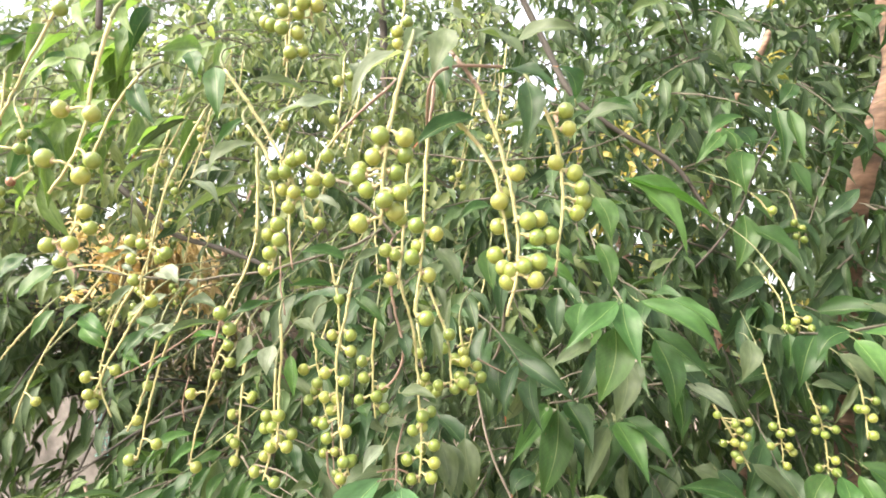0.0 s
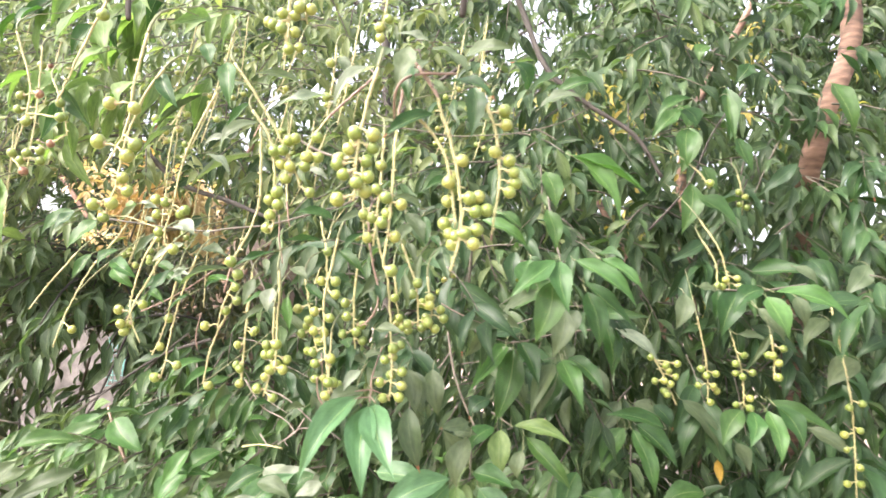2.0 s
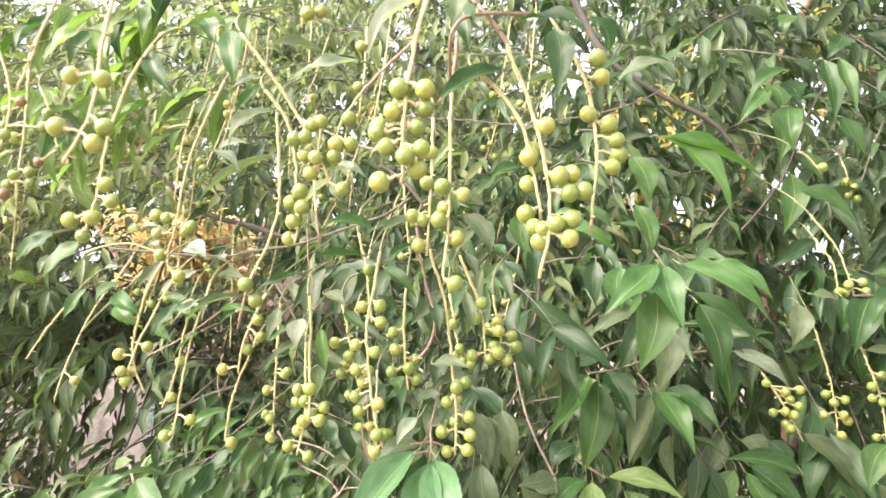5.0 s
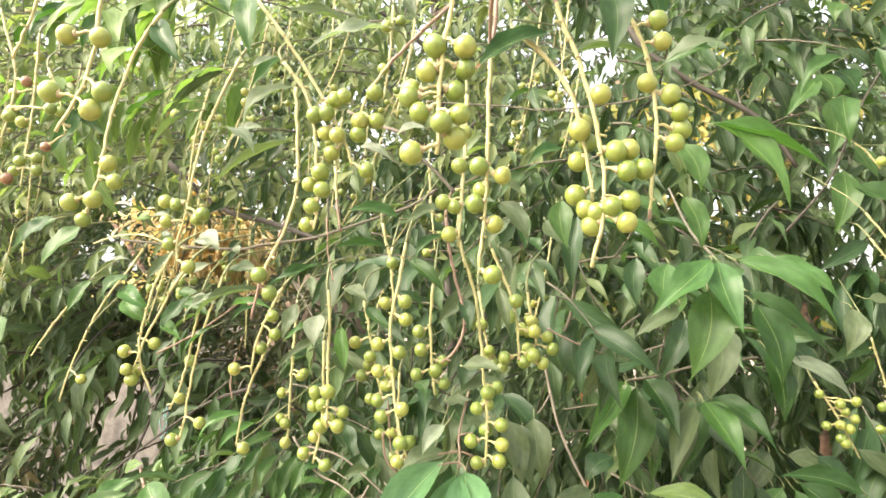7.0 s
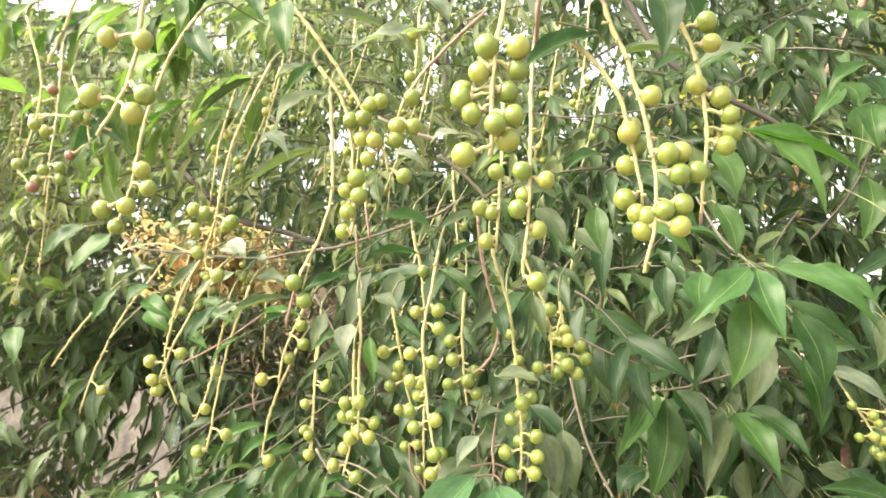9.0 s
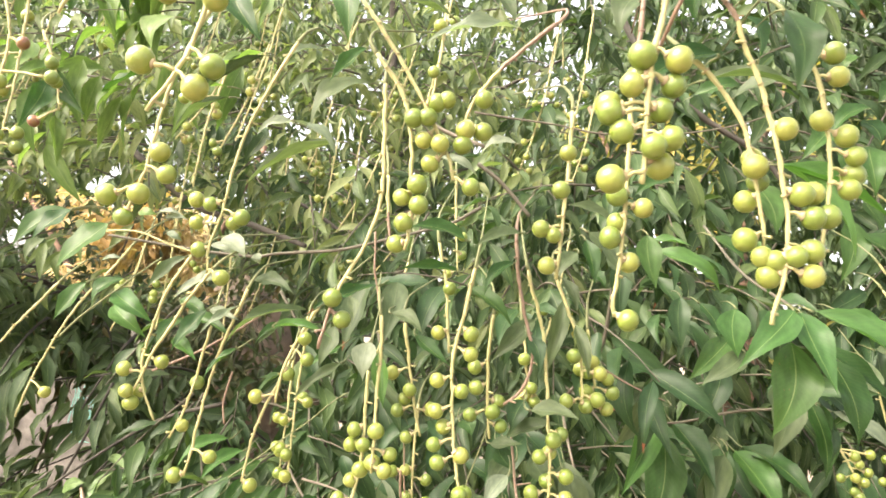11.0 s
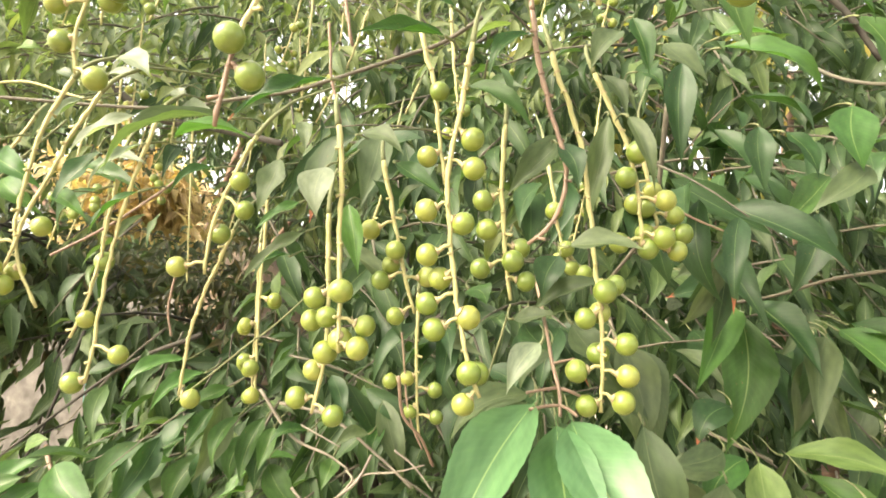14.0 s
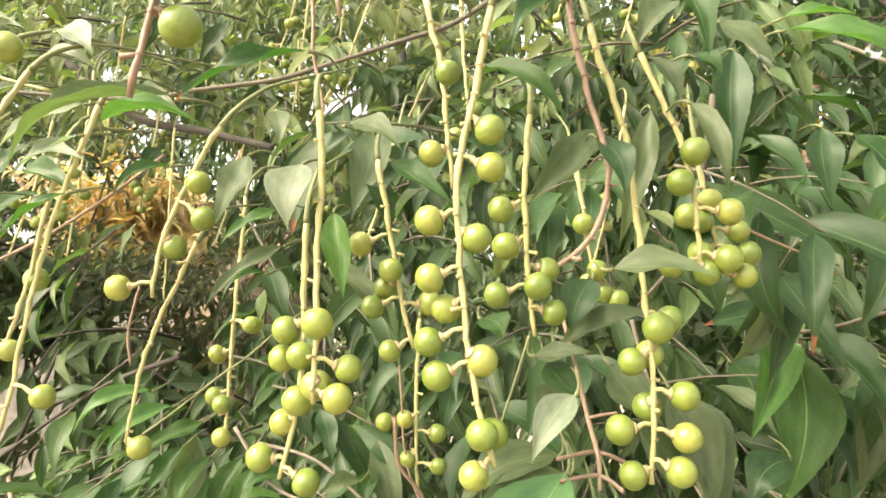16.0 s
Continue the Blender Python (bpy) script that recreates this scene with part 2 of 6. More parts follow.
PLASTER = rough_material("weathered_plaster", [(0.32, (0.046, 0.042, 0.037)), (0.5, (0.098, 0.090, 0.081)), (0.68, (0.165, 0.152, 0.138))], 34, 6.0, 0.012)


# ---- helpers for meshes ----
def mesh_of(name, verts, faces, mats, smooth=True, uvs=None, slots=None):
    me = bpy.data.meshes.new(name)
    me.from_pydata([tuple(v) for v in verts], [], faces)
    for m in mats:
        me.materials.append(m)
    if uvs is not None:
        layer = me.uv_layers.new(name="UVMap")
        loops = np.empty(len(me.loops), dtype=np.int32)
        me.loops.foreach_get("vertex_index", loops)
        layer.data.foreach_set("uv", np.asarray(uvs, dtype=np.float32)[loops].ravel())
    if smooth:
        me.polygons.foreach_set("use_smooth", np.ones(len(me.polygons), dtype=bool))
    if slots is not None:
        me.polygons.foreach_set("material_index", np.asarray(slots, dtype=np.int32))
    me.update()
    return me


def part(name, me, parent, label="", kind="", m=None):
    ob = new(name, me)
    ob.parent = parent
    base = parent
    inv = Matrix.Identity(4)
    while base is not None:
        inv = inv @ base.matrix_basis.inverted() if base.parent is None else inv
        base = base.parent
    if parent.parent is None:
        ob.matrix_parent_inverse = inv
    if m is not None:
        ob.matrix_basis = m
    return tagged(ob, label=label, kind=kind)


def thing(name, at, label, category, group="", kind=""):
    ob = new(name)
    ob.empty_display_size = 0.05
    ob.matrix_basis = Matrix.Translation(at)
    return tagged(ob, label=label, category=category, group=group, kind=kind)


def tube(points, radii, sides=6, verts=None, faces=None):
    """A tube through the points, with a closed end, added to verts and faces."""
    verts = [] if verts is None else verts
    faces = [] if faces is None else faces
    start = len(verts)
    side = Vector((1, 0, 0))
    for i, p in enumerate(points):
        p = Vector(p)
        d = (Vector(points[min(i + 1, len(points) - 1)]) - Vector(points[max(i - 1, 0)])).normalized()
        side = (side - d * side.dot(d))
        side = side.normalized() if side.length > 1e-6 else d.orthogonal().normalized()
        up = d.cross(side)
        for k in range(sides):
            a = 2 * math.pi * k / sides
            verts.append(p + radii[i] * (math.cos(a) * side + math.sin(a) * up))
    for i in range(len(points) - 1):
        for k in range(sides):
            a, b = start + i * sides + k, start + i * sides + (k + 1) % sides
            faces.append((a, b, b + sides, a + sides))
    faces.append(tuple(start + k for k in reversed(range(sides))))
    faces.append(tuple(start + (len(points) - 1) * sides + k for k in range(sides)))
    return verts, faces


def smooth_line(points, steps=5):
    """A Catmull-Rom line through the points."""
    ps = [Vector(p) for p in points]
    ps = [2 * ps[0] - ps[1], *ps, 2 * ps[-1] - ps[-2]]
    out = []
    for i in range(1, len(ps) - 2):
        a, b, c, d = ps[i - 1 : i + 3]
        for k in range(steps):
            u = k / steps
            out.append(0.5 * (2 * b + (c - a) * u + (2 * a - 5 * b + 4 * c - d) * u * u + (3 * b - a - 3 * c + d) * u**3))
    return out + [ps[-2]]


def leaf_shape(stations, columns, arch, fold, wave, twist, seed, teeth=0.0, hook=0.0):
    """An elliptic leaf with a stalk, a toothed edge and a long drip tip, one long and one wide, from its stalk at the origin
    to its tip at (0, 1, 0), with its upper face to +z."""
    rng = np.random.default_rng(seed)
    ph = rng.uniform(0, 6.28)
    verts, uvs, faces = [], [], []
    for i in range(stations):
        v = i / (stations - 1)
        u = max(0.0, (v - 0.07) / 0.93)
        w = 0.5 * max(4.15 * u**0.82 * (1 - u) ** 1.42, 0.02)
        if teeth and 0.1 < u < 0.85:
            w *= 1 + (teeth if i % 2 else -teeth) * rng.uniform(0.5, 1.5)
        for j in range(columns):
            s = 2 * j / (columns - 1) - 1
            a = twist * (v - 0.3)
            x, z = s * w, fold * abs(s) * w + wave * math.sin(v * 13 + ph + 1.7 * s) * abs(s) * w
            x, z = x * math.cos(a) - z * math.sin(a), x * math.sin(a) + z * math.cos(a)
            x += hook * math.sin(math.pi * v)
            verts.append((x, v, z * 0.5 + arch * 4 * v * (1 - v) * (0.6 + 0.8 * v)))
            uvs.append((0.5 + s * 0.5, v))
    for i in range(stations - 1):
        for j in range(columns - 1):
            a = i * columns + j
            faces.append((a, a + 1, a + columns + 1, a + columns))
    return np.array(verts), np.array(uvs), faces


BENDS = [(0.07, 0.36, 0.08, 0.15, 0.18), (0.12, 0.30, 0.12, -0.25, -0.20), (0.15, 0.42, 0.08, 0.3, 0.10), (0.10, 0.28, 0.16, 0.0, -0.14), (0.19, 0.36, 0.10, -0.4, 0.22), (0.05, 0.46, 0.10, 0.4, -0.08)]
FINE = [leaf_shape(33, 5, arch, fold, wave, twist, n, 0.016, hook) for n, (arch, fold, wave, twist, hook) in enumerate(BENDS)]
MIDDLE = [leaf_shape(9, 3, arch, fold, wave, twist, n, 0.0, hook) for n, (arch, fold, wave, twist, hook) in enumerate(BENDS)]
CLEAR = [leaf_shape(17, 3, arch, fold, wave, twist, n, 0.016, hook) for n, (arch, fold, wave, twist, hook) in enumerate(BENDS)]
FAR = [leaf_shape(4, 3, arch, fold, 0.0, twist, n) for n, (arch, fold, twist) in enumerate([(0.08, 0.35, 0.2), (0.16, 0.3, -0.3), (0.22, 0.4, 0.5)])]
COARSE = [leaf_shape(6, 3, arch, fold, 0.0, twist, n) for n, (arch, fold, twist) in enumerate([(0.08, 0.35, 0.2), (0.16, 0.3, -0.3), (0.22, 0.4, 0.5)])]
LEAF_MESH = {k: [mesh_of("leaf", v, f, [m], uvs=u) for v, u, f in FINE] for k, m in LEAF.items()}


def leaf_pose(base, way, length, width, roll=0.0, face=(0.0, -0.75, 0.65)):
    """Stalk at base, blade along way, upper face turned towards face and rolled about the blade."""
    y = Vector(way).normalized()
    z = Vector(face) - y * Vector(face).dot(y)
    z = z.normalized() if z.length > 1e-4 else y.orthogonal().normalized()
    x = y.cross(z)
    rot = Matrix((x, y, z)).transposed().to_4x4() @ pose(0, 0, 0, 0, roll, 0)
    return Matrix.Translation(base) @ rot @ Matrix.Diagonal((width, length, length, 1))


def leaf_mass(name, poses, mat, parent, label, shapes=COARSE, seed=0):
    """Leaves too many to count, joined into one mesh."""
    rng = np.random.default_rng(seed)
    vs, us, fs, n = [], [], [], 0
    pick = rng.integers(0, len(shapes), len(poses))
    for m, k in zip(poses, pick):
        v, u, f = shapes[k]
        a = np.array(m)
        vs.append(v @ a[:3, :3].T + a[:3, 3])
        us.append(u)
        fs += [tuple(i + n for i in q) for q in f]
        n += len(v)
    return part(name, mesh_of(name, np.concatenate(vs), fs, [mat], uvs=np.concatenate(us)), parent, label, "stuff")


def spray(rng, at, way, reach, count, size, droop=0.7, face=(0.0, -0.75, 0.65)):
    """A leafy shoot: its line, and the poses of the leaves along it."""
    way = Vector(way).normalized()
    line = [Vector(at) + way * reach * u + Vector((0, 0, -0.25 * reach * droop * u * u)) for u in (0, 0.25, 0.5, 0.75, 1)]
    out = []
    side = way.orthogonal().normalized()
    for i in range(count):
        u = 0.15 + 0.85 * (i + rng.uniform(0, 0.6)) / count
        p = line[0].lerp(line[-1], u)
        spin = Matrix.Rotation(2.4 * i + rng.uniform(-0.4, 0.4), 3, way)
        d = way * rng.uniform(0.3, 0.8) + (spin @ side) * rng.uniform(0.5, 0.9) + Vector((0, 0, -droop * rng.uniform(0.6, 1.4)))
        length = size * rng.uniform(0.7, 1.2)
        out.append(leaf_pose(p, d, length, length * rng.uniform(0.23, 0.33), rng.uniform(-48, 48), face))
    return line, out

# ---- ground and wall ----
def ground_mesh():
    verts, faces, n = [], [], 60
    ticks = [math.copysign(abs(s) ** 3, s) * 400 for s in np.linspace(-1, 1, n)]
    for y in ticks:
        for x in ticks:
            r = math.hypot(x, y)
            verts.append((x, y, 0.05 * noise.noise((x * 0.7, y * 0.7, 0)) * min(1, r / 3)))
    for j in range(n - 1):
        for i in range(n - 1):
            a = j * n + i
            faces.append((a, a + 1, a + n + 1, a + n))
    return mesh_of("ground", verts, faces, [SOIL])


def bank_mesh():
    """A heap of earth thrown up against the wall."""
    verts, faces, nx, nz = [], [], 60, 34
    for k in range(nz):
        for i in range(nx):
            x, v = -1.40 + 1.20 * i / (nx - 1), k / (nz - 1)
            high = 1.72 - 4.2 * (x + 0.80) ** 2 + 0.05 * noise.noise((x * 5, 2, 9))
            y = 1.92 + 0.52 * v**1.6 + 0.05 * noise.noise((x * 5, v * 6, 4)) + 0.015 * noise.noise((x * 22, v * 26, 4))
            high = max(high, 0.02)
            verts.append((x, y, -0.05 + (high + 0.05) * v + 0.012 * noise.noise((x * 20, v * 24, 8))))
    for k in range(nz - 1):
        for i in range(nx - 1):
            a = k * nx + i
            faces.append((a, a + 1, a + nx + 1, a + nx))
    # the back slope, down behind
    n = len(verts)
    for i in range(nx):
        x, y, z = verts[(nz - 1) * nx + i]
        verts.append((x, y - 0.02, -0.05))
    for i in range(nx - 1):
        a = (nz - 1) * nx + i
        faces.append((a, a + 1, n + i + 1, n + i))
    return mesh_of("earth_bank", verts, faces, [EARTH])


bank = tagged(new("earth_bank", bank_mesh()), label="bank of warm brown earth heaped against the low wall", category="earth bank", kind="structure")
ground = tagged(new("ground", ground_mesh()), label="dry pinkish-brown soil beneath the trees", category="ground", kind="structure")


def wall_mesh():
    """A low rendered wall with a worn, uneven face and top."""
    verts, faces, nx, nz = [], [], 70, 18
    for side in (0, 1):
        for k in range(nz):
            for i in range(nx):
                x, z = -6.0 + 5.3 * i / (nx - 1), 1.55 * k / (nz - 1)
                bumpy = 0.03 * noise.noise((x * 2, z * 2, 5.0 * side)) + 0.012 * noise.noise((x * 9, z * 9, 5.0 * side))
                top = 0.05 * noise.noise((x * 1.5, 3, 1)) if k == nz - 1 else 0
                verts.append((x, 2.45 + 0.25 * side + bumpy * (1 if side == 0 else -1), z - 0.05 + top))
    half = nx * nz
    for k in range(nz - 1):
        for i in range(nx - 1):
            a = k * nx + i
            faces.append((a, a + 1, a + nx + 1, a + nx))
            faces.append((half + a + 1, half + a, half + a + nx, half + a + nx + 1))
    for i in range(nx - 1):
        a = (nz - 1) * nx + i
        faces.append((a, a + 1, half + a + 1, half + a))
    for k in range(nz - 1):
        a, b = k * nx, k * nx + nx - 1
        faces.append((a, a + nx, half + a + nx, half + a))
        faces.append((b + nx, b, half + b, half + b + nx))
    return mesh_of("wall_back", verts, faces, [PLASTER])


wall_back = tagged(new("wall_back", wall_mesh()), label="low weathered pinkish plaster wall behind the shrubs", category="wall", kind="structure")

# ---- the fruiting cherry ----
cherry = thing("cherry_tree", (0.62, 1.2, 0.0), "cherry tree with drooping boughs and hanging racemes of green fruit", "tree")


def limb(points, r0, r1, name="limb", tree=None, mat=None):
    line = smooth_line(points, 6)
    n = len(line)
    rng = random.Random(round(points[0][0] * 1000))
    radii = [(r0 + (r1 - r0) * i / (n - 1)) * rng.uniform(0.93, 1.08) for i in range(n)]
    verts, faces = tube(line, radii, 8 if r0 > 0.006 else 6)
    return part(name, mesh_of(name, verts, faces, [mat or (TWIG if r0 < 0.006 else BARK)]), tree or cherry)


PETIOLES = []


def leaf(base, tip, width, roll, kind=""):
    """One leaf, from its stalk to its tip."""
    way = Vector(tip) - Vector(base)
    k = round(abs(base[0] * 7919 + base[2] * 1543)) % 6
    m = leaf_pose(base, way, way.length, width * 0.97, roll)
    d = way.normalized()
    b = Vector(base) + d * way.length * 0.05
    PETIOLES.append([b, b - d * 0.002 + Vector((0, 0.003, 0)), b - d * 0.003 + Vector((0, 0.008, 0.001)), b - d * 0.003 + Vector((0, 0.016, 0.003)), b - d * 0.002 + Vector((0, 0.030, 0.005))])
    return part("leaf", LEAF_MESH[kind][k], cherry, m=m)


def berry_mesh(mat):
    verts, faces, n, rings = [], [], 18, 12
    for i in range(1, rings):
        a = math.pi * i / rings
        r, z = math.sin(a), math.cos(a)
        z = 0.97 * z - 0.10 * math.exp(-((a / 0.35) ** 2)) - 0.05 * math.exp(-(((math.pi - a) / 0.14) ** 2))
        for k in range(n):
            b = 2 * math.pi * k / n
            verts.append((r * math.cos(b), r * math.sin(b), z))
    for i in range(rings - 2):
        for k in range(n):
            faces.append((i * n + k, (i + 1) * n + k, (i + 1) * n + (k + 1) % n, i * n + (k + 1) % n))
    faces.append(tuple(range(n)))
    faces.append(tuple((rings - 2) * n + k for k in reversed(range(n))))
    return mesh_of("berry", verts, faces, [mat])


BERRY_MESH, RIPE_MESH = berry_mesh(BERRY), berry_mesh(RIPE)
BERRY_RADIUS = 0.0050
dice = random.Random(11)


def raceme(points, fruit, size, kind="", back=0.09):
    """A hanging stalk through the points, top first. fruit: how far along it each cherry sits, the way it faces in degrees,
    its distance from the stalk and its drop, in millimetres."""
    curve = smooth_line(points, 8)
    far_along = [0.0]
    for p, q in zip(curve, curve[1:]):
        far_along.append(far_along[-1] + (q - p).length)
    length = far_along[-1]

    def on(u):
        want = u * length
        k = next((i for i in range(1, len(curve)) if far_along[i] >= want - 1e-9), len(curve) - 1)
        return curve[k - 1].lerp(curve[k], (want - far_along[k - 1]) / max(far_along[k] - far_along[k - 1], 1e-9))

    a, b = curve[0], curve[min(4, len(curve) - 1)]
    n = max(10, int(length / 0.0045))
    line, radii = [], []
    for i in range(n + 1):
        u = i / n
        p = on(u) + Vector((dice.uniform(-1, 1), dice.uniform(-1, 1), 0)) * 0.00035
        line.append(p)
        radii.append((0.00108 - 0.00034 * u) * (1.2 if i % 2 else 0.92) * dice.uniform(0.9, 1.1))
    verts, faces = tube(line, radii, 6)
    dark, tan = [], []
    # scars and short stubs of fallen stalks
    for i in range(2, n, 2):
        if dice.random() < 0.75:
            ang, p, reach = dice.uniform(0, 6.28), line[i], dice.choice((0.0016, 0.002, 0.0024, 0.004))
            w = Vector((math.cos(ang), math.sin(ang), -0.2))
            tube([p, p + w * reach * 0.6, p + w * reach], [0.0007, 0.0006, 0.0008], 5, verts, faces)
            start, along, r = len(faces), (line[i + 1] - line[i - 1]).normalized() * 0.0003, max(radii[i], radii[i - 1]) * 1.05
            tube([p - along, p + along], [r, r * 0.96], 6, verts, faces)
            dark += range(start, len(faces))
    # the leafless shoot by which it hangs, arching back into the crown
    if back:
        way = Vector((dice.uniform(-0.3, 0.3), 1.0, dice.uniform(0.2, 0.6))).normalized()
        start = len(faces)
        rise = (a - b).normalized()
        bough = smooth_line([a, a + rise * 0.007 + way * 0.003, a + rise * 0.012 + way * 0.012, a + rise * 0.014 + way * 0.028, a + rise * 0.010 + way * (0.02 + back)], 4)
        tube(bough, [0.00115 - 0.0007 * i / (len(bough) - 1) for i in range(len(bough))], 6, verts, faces)
        browns = range(start, len(faces))
    seats = []
    for u, angle, reach, drop in fruit:
        w = Vector((math.cos(radians(angle)), math.sin(radians(angle)), 0)) * reach * 0.001
        p = on(min(u, 0.985))
        at = p + w + Vector((0, 0, drop * 0.001))
        r = BERRY_RADIUS * size * dice.uniform(0.92, 1.08)
        d = (at - p).normalized()
        end = at - d * r * 0.93
        if (at - p).length > r:
            mid = p.lerp(end, 0.5) + Vector((0, 0, 0.0008))
            tube([p, mid, p.lerp(end, 0.8), end], [0.0008, 0.0007, 0.0009, 0.0012], 6, verts, faces)
            start = len(faces)
            tube([end - d * 0.0007, end + d * 0.0001, end + d * 0.0005], [0.0011, dice.uniform(0.0017, 0.0023), 0.0014], 7, verts, faces)
            for k in range(3):
                wisp = Vector((dice.uniform(-1, 1), dice.uniform(-1, 1), dice.uniform(-0.6, 1))).normalized()
                tube([end, end + wisp * dice.uniform(0.0018, 0.0030)], [0.0004, 0.0002], 3, verts, faces)
            tan += range(start, len(faces))
        seats.append((at, d, r))
    slots = np.zeros(len(faces), dtype=np.int32)
    if back:
        slots[browns.start : browns.stop] = 4
    slots[dark] = 3
    slots[tan] = 3
    me = mesh_of("raceme", verts, faces, [STEM, STEM_RED, TWIG, CALYX, SHOOT], slots=slots)
    if kind == "red tip":
        mids = np.array([sum((Vector(verts[i]) for i in f), Vector()) / len(f) for f in faces])
        low = mids[:, 2].min()
        me.polygons.foreach_set("material_index", np.where(mids[:, 2] < low + 0.022, 1, slots).astype(np.int32))
    elif kind in ("red top", "red end"):
        mids = np.array([sum((Vector(verts[i]) for i in f), Vector()) / len(f) for f in faces])
        cut = points[0][2] - 0.024 if kind == "red top" else points[-1][2] + 0.006
        red = mids[:, 2] > cut if kind == "red top" else mids[:, 2] < cut
        me.polygons.foreach_set("material_index", np.where(red, 1, slots).astype(np.int32))
    elif kind == "all red":
        me.polygons.foreach_set("material_index", np.ones(len(faces), dtype=np.int32))
    stalk = part("raceme", me, cherry)
    for at, d, r in seats:
        turn = (-d).to_track_quat("Z", "Y").to_matrix().to_4x4()
        m = Matrix.Translation(at) @ turn @ pose(0, 0, 0, 0, 0, dice.uniform(0, 360)) @ Matrix.Diagonal((r, r, r * dice.uniform(0.95, 1.02), 1))
        part("berry", RIPE_MESH if kind == "ripe" and dice.random() < 0.6 else BERRY_MESH, stalk, m=m)
    return stalk


raceme([(-0.1014, 0.412, 1.7160), (-0.1077, 0.412, 1.6845), (-0.1107, 0.412, 1.6556), (-0.1166, 0.412, 1.6403), (-0.1252, 0.412, 1.6253)], [(0.50, -180, 14.5, -0.4), (0.50, -35, 5.6, -4.2), (0.82, 180, 12.9, 3.2), (0.72, 0, 8.6, -6.5), (0.82, 0, 7.4, -5.7)], 0.93)
raceme([(-0.1332, 0.494, 1.7187), (-0.1457, 0.494, 1.7009), (-0.1549, 0.494, 1.6779), (-0.1608, 0.494, 1.6581), (-0.1644, 0.494, 1.6318), (-0.1678, 0.494, 1.6140)], [(0.81, 0, 3.9, -3.1), (0.90, 0, 10.2, -3.4), (1.00, -62, 1.9, -4.2), (1.00, 180, 15.0, -5.2), (1.00, 180, 5.7, -15.1)], 0.95)
raceme([(-0.1263, 0.575, 1.7241), (-0.1378, 0.575, 1.7006), (-0.1491, 0.575, 1.6731), (-0.1561, 0.575, 1.6456), (-0.1607, 0.575, 1.6144), (-0.1653, 0.575, 1.5981), (-0.1637, 0.575, 1.5835)], [(0.71, 180, 16.5, 0.1), (0.71, 180, 8.0, -2.1), (0.80, 180, 12.6, -0.1), (0.76, 33, 7.4, -3.9), (0.74, 0, 11.7, -4.4), (0.90, 180, 5.4, -1.5), (1.00, 0, 8.1, -4.3)], 0.95)
raceme([(-0.0842, 0.511, 1.7301), (-0.0675, 0.511, 1.7083), (-0.0529, 0.511, 1.6871), (-0.0414, 0.511, 1.6681), (-0.0332, 0.511, 1.6529), (-0.0268, 0.511, 1.6396), (-0.0249, 0.511, 1.6314)], [(0.65, 0, 6.1, 0.7), (0.65, 0, 11.1, 2.5), (0.69, -84, 3.8, -3.8), (0.77, 180, 5.5, -5.9), (0.82, -88, 4.2, -3.3), (0.88, 180, 7.3, -5.9), (1.00, 0, 9.0, -4.5)], 0.93)
raceme([(-0.0669, 0.511, 1.6922), (-0.0560, 0.511, 1.6788), (-0.0494, 0.511, 1.6651), (-0.0457, 0.511, 1.6452), (-0.0446, 0.511, 1.6288), (-0.0430, 0.511, 1.6125), (-0.0449, 0.511, 1.5965)], [(0.34, -46, 4.9, -3.6), (0.66, -42, 4.6, -3.4), (0.72, 180, 4.2, -3.3), (0.76, -42, 5.1, -3.0), (0.84, 180, 3.6, -3.1), (0.96, 155, 6.0, -1.0)], 0.93)
raceme([(-0.0726, 0.620, 1.6578), (-0.0707, 0.620, 1.6360), (-0.0670, 0.620, 1.6102)], [], 0.93, "red tip")
raceme([(0.0196, 0.514, 1.7133), (0.0033, 0.514, 1.6986), (-0.0098, 0.514, 1.6842), (-0.0179, 0.514, 1.6713), (-0.0220, 0.514, 1.6599), (-0.0231, 0.514, 1.6517)], [(0.67, -48, 4.1, -3.9), (0.86, 0, 9.0, -5.6), (0.89, -70, 3.6, -4.0), (1.00, -64, 3.2, -4.1)], 0.93, "red top")
raceme([(0.0528, 0.412, 1.6967), (0.0469, 0.412, 1.6740), (0.0463, 0.412, 1.6689), (0.0441, 0.412, 1.6570), (0.0426, 0.412, 1.6427), (0.0422, 0.412, 1.6238), (0.0419, 0.412, 1.6110)], [(0.47, 180, 3.8, -2.7), (0.47, 0, 8.1, -3.6), (0.59, 180, 5.7, -2.7), (0.57, 121, 5.4, 0.3), (0.57, 25, 9.5, -2.4), (0.69, 37, 6.6, -0.8), (0.72, 180, 12.0, -1.2), (0.69, 162, 12.6, -0.2), (0.77, 180, 7.7, -3.2), (0.83, -65, 4.4, -3.5), (0.80, 0, 8.3, -1.9), (0.89, 34, 7.1, -2.3), (0.96, 180, 10.2, -2.7)], 0.92)
raceme([(0.0559, 0.490, 1.7097), (0.0550, 0.490, 1.6968), (0.0527, 0.490, 1.6694), (0.0523, 0.490, 1.6393), (0.0521, 0.490, 1.6186), (0.0507, 0.490, 1.5952), (0.0485, 0.490, 1.5750), (0.0497, 0.490, 1.5715)], [(0.60, -163, 4.3, -2.4), (0.64, 0, 7.5, -1.4), (0.74, 180, 5.3, -1.4), (0.81, 42, 6.0, -1.4), (1.00, 0, 6.7, -2.6), (0.68, 140, 3.8, -2.5)], 0.94, "red top")
